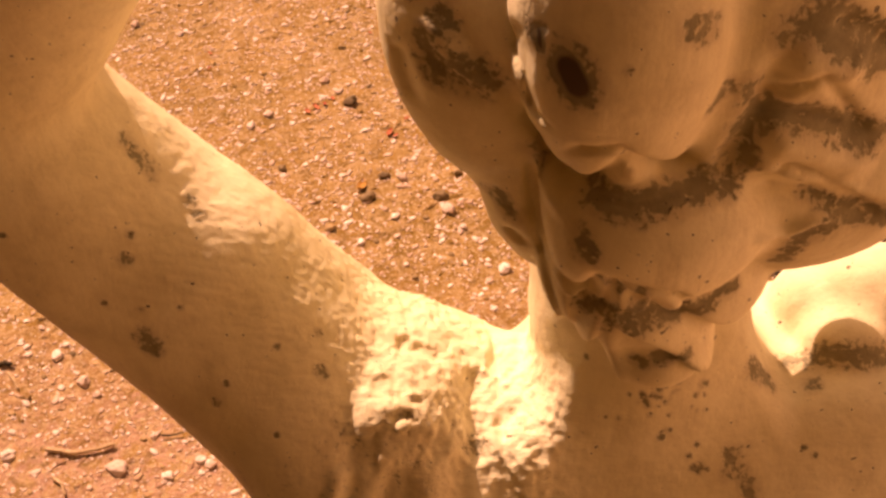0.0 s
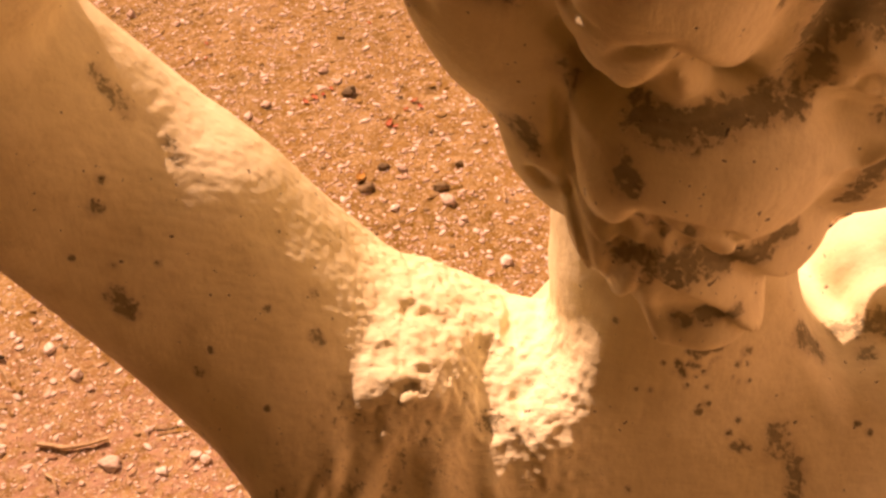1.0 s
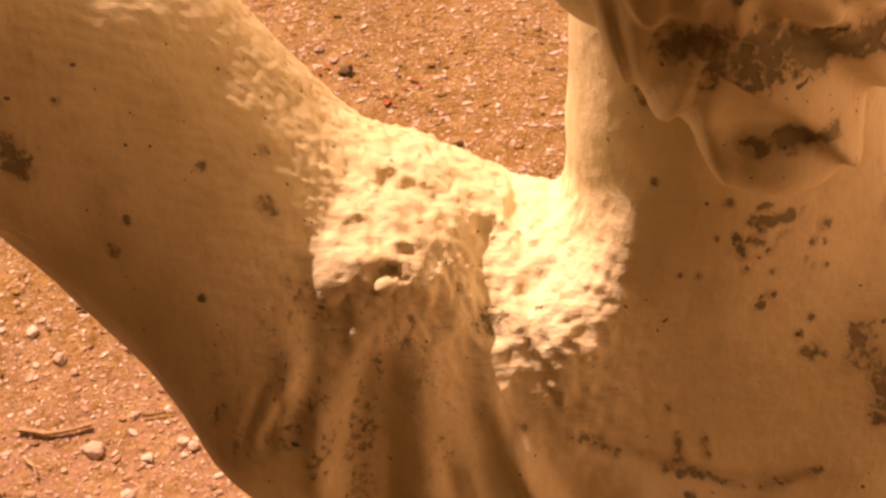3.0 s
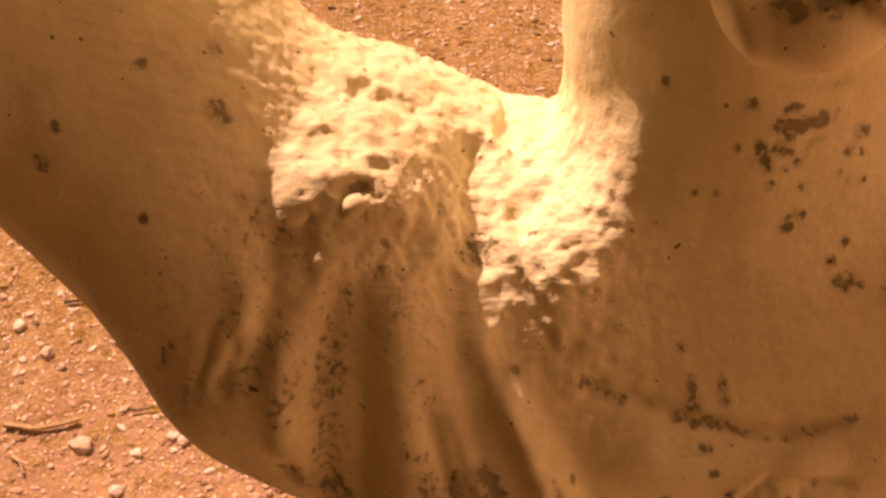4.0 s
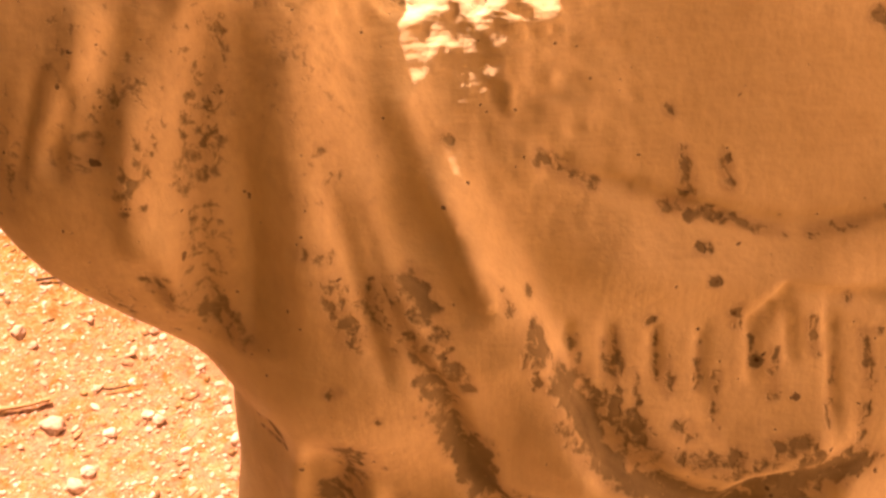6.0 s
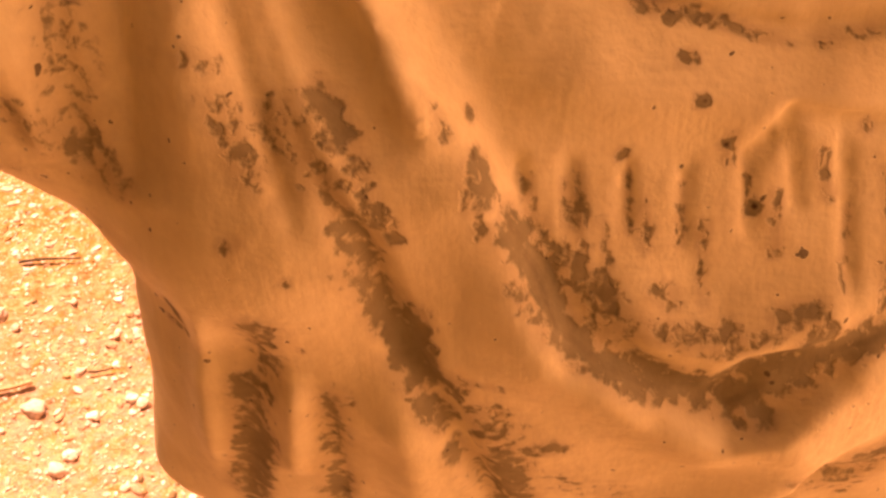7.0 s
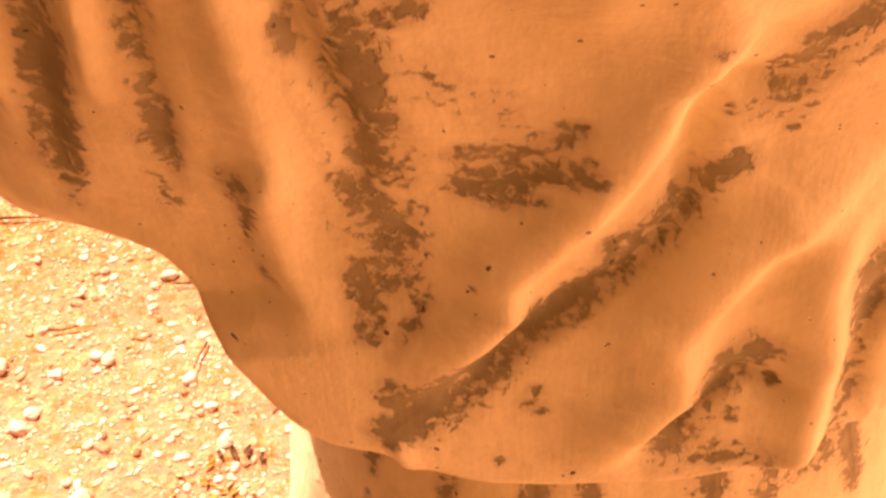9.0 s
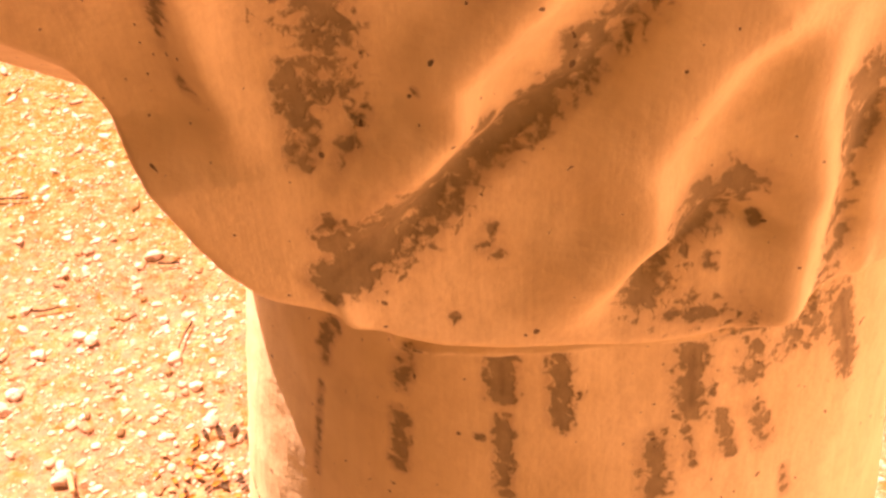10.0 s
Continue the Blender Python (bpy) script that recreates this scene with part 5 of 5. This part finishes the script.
twig("twig", [(-0.545, 1.278), (-0.540, 1.258), (-0.533, 1.237)], 0.0060, 0.0050, BARK, "pale dry stick lying beside stones")
twig("twig", [(0.172, 2.437), (0.176, 2.390)], 0.0040, 0.0030, BARK, "short pale dry twig lying on sand")
twig("twig", [(-0.679, 1.669), (-0.626, 1.673)], 0.0025, 0.0020, DARK, "thin dark dry twig lying on sand")
twig("twig", [(-0.451, 1.771), (-0.406, 1.769)], 0.0025, 0.0020, DARK, "thin dark dry twig lying on sand")
leaf("leaf", -0.392, 2.892, 0.0142, 121, RED, "faded red fallen petal lying on the sandy ground")
leaf("leaf", -0.366, 2.910, 0.0160, 303, RED, "faded red fallen petal lying on the sandy ground")
leaf("leaf", -0.340, 2.922, 0.0125, 278, RED, "faded red fallen petal lying on the sandy ground")
leaf("leaf", -0.139, 2.768, 0.0172, 66, RED, "faded red fallen petal lying on the sandy ground")
leaf("leaf", -0.122, 2.753, 0.0103, 189, RED, "faded red fallen petal lying on the sandy ground")
leaf("leaf", -0.733, 3.252, 0.0097, 309, RED, "faded red fallen petal lying on the sandy ground")
leaf("leaf", -0.728, 3.170, 0.0076, 242, RED, "faded red fallen petal lying on the sandy ground")
leaf("leaf", -0.201, 3.313, 0.0077, 320, RED, "faded red fallen petal lying on the sandy ground")
leaf("leaf", -0.315, 2.949, 0.0107, 297, RED, "faded red fallen petal lying on the sandy ground")
leaf("leaf", -0.062, 2.874, 0.0135, 33, RED, "faded red fallen petal lying on the sandy ground")
leaf("leaf", -0.045, 2.849, 0.0118, 310, RED, "faded red fallen petal lying on the sandy ground")
leaf("leaf", -0.087, 2.834, 0.0100, 6, RED, "faded red fallen petal lying on the sandy ground")
leaf("leaf", -0.222, 2.526, 0.0276, 81, RUST, "dry yellow-brown fallen leaf lying flat on sand")

leaf("leaf", -0.392, 1.303, 0.0089, 333, BARK, "pale dry fallen leaf lying on the ground")
leaf("leaf", -0.329, 1.271, 0.0070, 332, RUST, "dry rust-brown fallen leaf lying on the ground")
leaf("leaf", -0.314, 1.261, 0.0064, 194, RUST, "dry rust-brown fallen leaf lying on the ground")
leaf("leaf", -0.393, 1.283, 0.0046, 208, RUST, "dry rust-brown fallen leaf lying on the ground")
leaf("leaf", -0.351, 1.216, 0.0085, 36, RUST, "dry rust-brown fallen leaf lying on the ground")
leaf("leaf", -0.298, 1.238, 0.0051, 2, RUST, "dry rust-brown fallen leaf lying on the ground")
leaf("leaf", -0.329, 1.251, 0.0097, 148, RUST, "dry rust-brown fallen leaf lying on the ground")
leaf("leaf", -0.348, 1.254, 0.0092, 104, BARK, "pale dry fallen leaf lying on the ground")
leaf("leaf", -0.287, 1.205, 0.0054, 152, RUST, "dry rust-brown fallen leaf lying on the ground")
leaf("leaf", -0.294, 1.261, 0.0095, 33, RUST, "dry rust-brown fallen leaf lying on the ground")
leaf("leaf", -0.373, 1.232, 0.0076, 347, BARK, "pale dry fallen leaf lying on the ground")
leaf("leaf", -0.343, 1.278, 0.0064, 246, RUST, "dry rust-brown fallen leaf lying on the ground")
leaf("leaf", -0.348, 1.285, 0.0071, 29, RUST, "dry rust-brown fallen leaf lying on the ground")
leaf("leaf", -0.337, 1.210, 0.0095, 206, RUST, "dry rust-brown fallen leaf lying on the ground")
leaf("leaf", -0.262, 1.256, 0.0064, 4, BARK, "pale dry fallen leaf lying on the ground")
leaf("leaf", -0.401, 1.263, 0.0079, 60, RUST, "dry rust-brown fallen leaf lying on the ground")
leaf("leaf", -0.339, 1.328, 0.0097, 262, RUST, "dry rust-brown fallen leaf lying on the ground")
leaf("leaf", -0.368, 1.248, 0.0087, 301, RUST, "dry rust-brown fallen leaf lying on the ground")
leaf("leaf", -0.342, 1.315, 0.0093, 221, RUST, "dry rust-brown fallen leaf lying on the ground")
leaf("leaf", -0.320, 1.270, 0.0063, 185, BARK, "pale dry fallen leaf lying on the ground")
leaf("leaf", -0.305, 1.277, 0.0095, 47, BARK, "pale dry fallen leaf lying on the ground")
leaf("leaf", -0.351, 1.250, 0.0054, 320, RUST, "dry rust-brown fallen leaf lying on the ground")
leaf("leaf", -0.297, 1.234, 0.0097, 24, RUST, "dry rust-brown fallen leaf lying on the ground")
leaf("leaf", -0.286, 1.247, 0.0094, 121, RUST, "dry rust-brown fallen leaf lying on the ground")
leaf("leaf", -0.342, 1.292, 0.0059, 215, BARK, "pale dry fallen leaf lying on the ground")
leaf("leaf", -0.262, 1.207, 0.0077, 171, RUST, "dry rust-brown fallen leaf lying on the ground")
# dark leaf shapes added in place of a soft shadow by the rust leaves
leaf("leaf", -0.300, 1.339, 0.0131, 106, DARK, "dark curled leaf shape added for shadowy ground")
leaf("leaf", -0.275, 1.341, 0.0121, 66, DARK, "dark curled leaf shape added for shadowy ground")
leaf("leaf", -0.324, 1.338, 0.0101, 288, DARK, "dark curled leaf shape added for shadowy ground")
leaf("leaf", -0.250, 1.326, 0.0090, 67, DARK, "dark curled leaf shape added for shadowy ground")
leaf("leaf", -0.283, 1.228, 0.0097, 322, DARK, "dark curled leaf shape added for shadowy ground")
leaf("leaf", -0.260, 1.238, 0.0088, 211, DARK, "dark curled leaf shape added for shadowy ground")
leaf("leaf", -0.311, 1.226, 0.0078, 54, DARK, "dark curled leaf shape added for shadowy ground")
leaf("leaf", -0.348, 1.226, 0.0069, 86, DARK, "dark curled leaf shape added for shadowy ground")
leaf("leaf", -0.250, 1.220, 0.0077, 222, DARK, "dark curled leaf shape added for shadowy ground")
leaf("leaf", -0.261, 2.908, 0.0142, 190, DARK, "dark curled leaf shape added for shadowy ground")
leaf("leaf", -0.213, 2.471, 0.0128, 76, DARK, "dark curled leaf shape added for shadowy ground")


def weed(x, y, stems, height):
    """A dry clump: curved blades from one root."""
    root = tagged(new("weed"), "dark dry weed clump growing from the sandy ground", "plant", "dry weeds behind the statue")
    root.location = (x, y, 0)
    for k in range(stems):
        a, lean, h, w = rng.uniform(0, 6.283), rng.uniform(0.5, 1.4), height * rng.uniform(0.5, 1.0), rng.uniform(0.010, 0.022)
        s = np.linspace(0, 1, 7)
        out = lean * h * s ** 1.6
        px, py, pz = math.cos(a) * out, math.sin(a) * out, h * (s - 0.35 * lean * s * s) - 0.01
        wx, wy = -math.sin(a) * w, math.cos(a) * w
        taper = (1 - 0.92 * s) ** 0.7
        vs, fs = [], []
        for i in range(7):
            vs += [(px[i] - wx * taper[i], py[i] - wy * taper[i], pz[i]), (px[i] + wx * taper[i], py[i] + wy * taper[i], pz[i]), (px[i], py[i], pz[i] + 0.3 * w)]
        for i in range(6):
            b = 3 * i
            fs += [(b, b + 3, b + 5, b + 2), (b + 2, b + 5, b + 4, b + 1), (b + 1, b + 4, b + 3, b)]
        mesh_object("blade", vs, fs, DARK).parent = root


weed(1.045, 2.094, 9, 0.16)
weed(1.105, 2.194, 9, 0.16)
weed(1.165, 2.074, 9, 0.16)
weed(0.845, 1.999, 9, 0.16)
weed(0.795, 2.139, 9, 0.16)
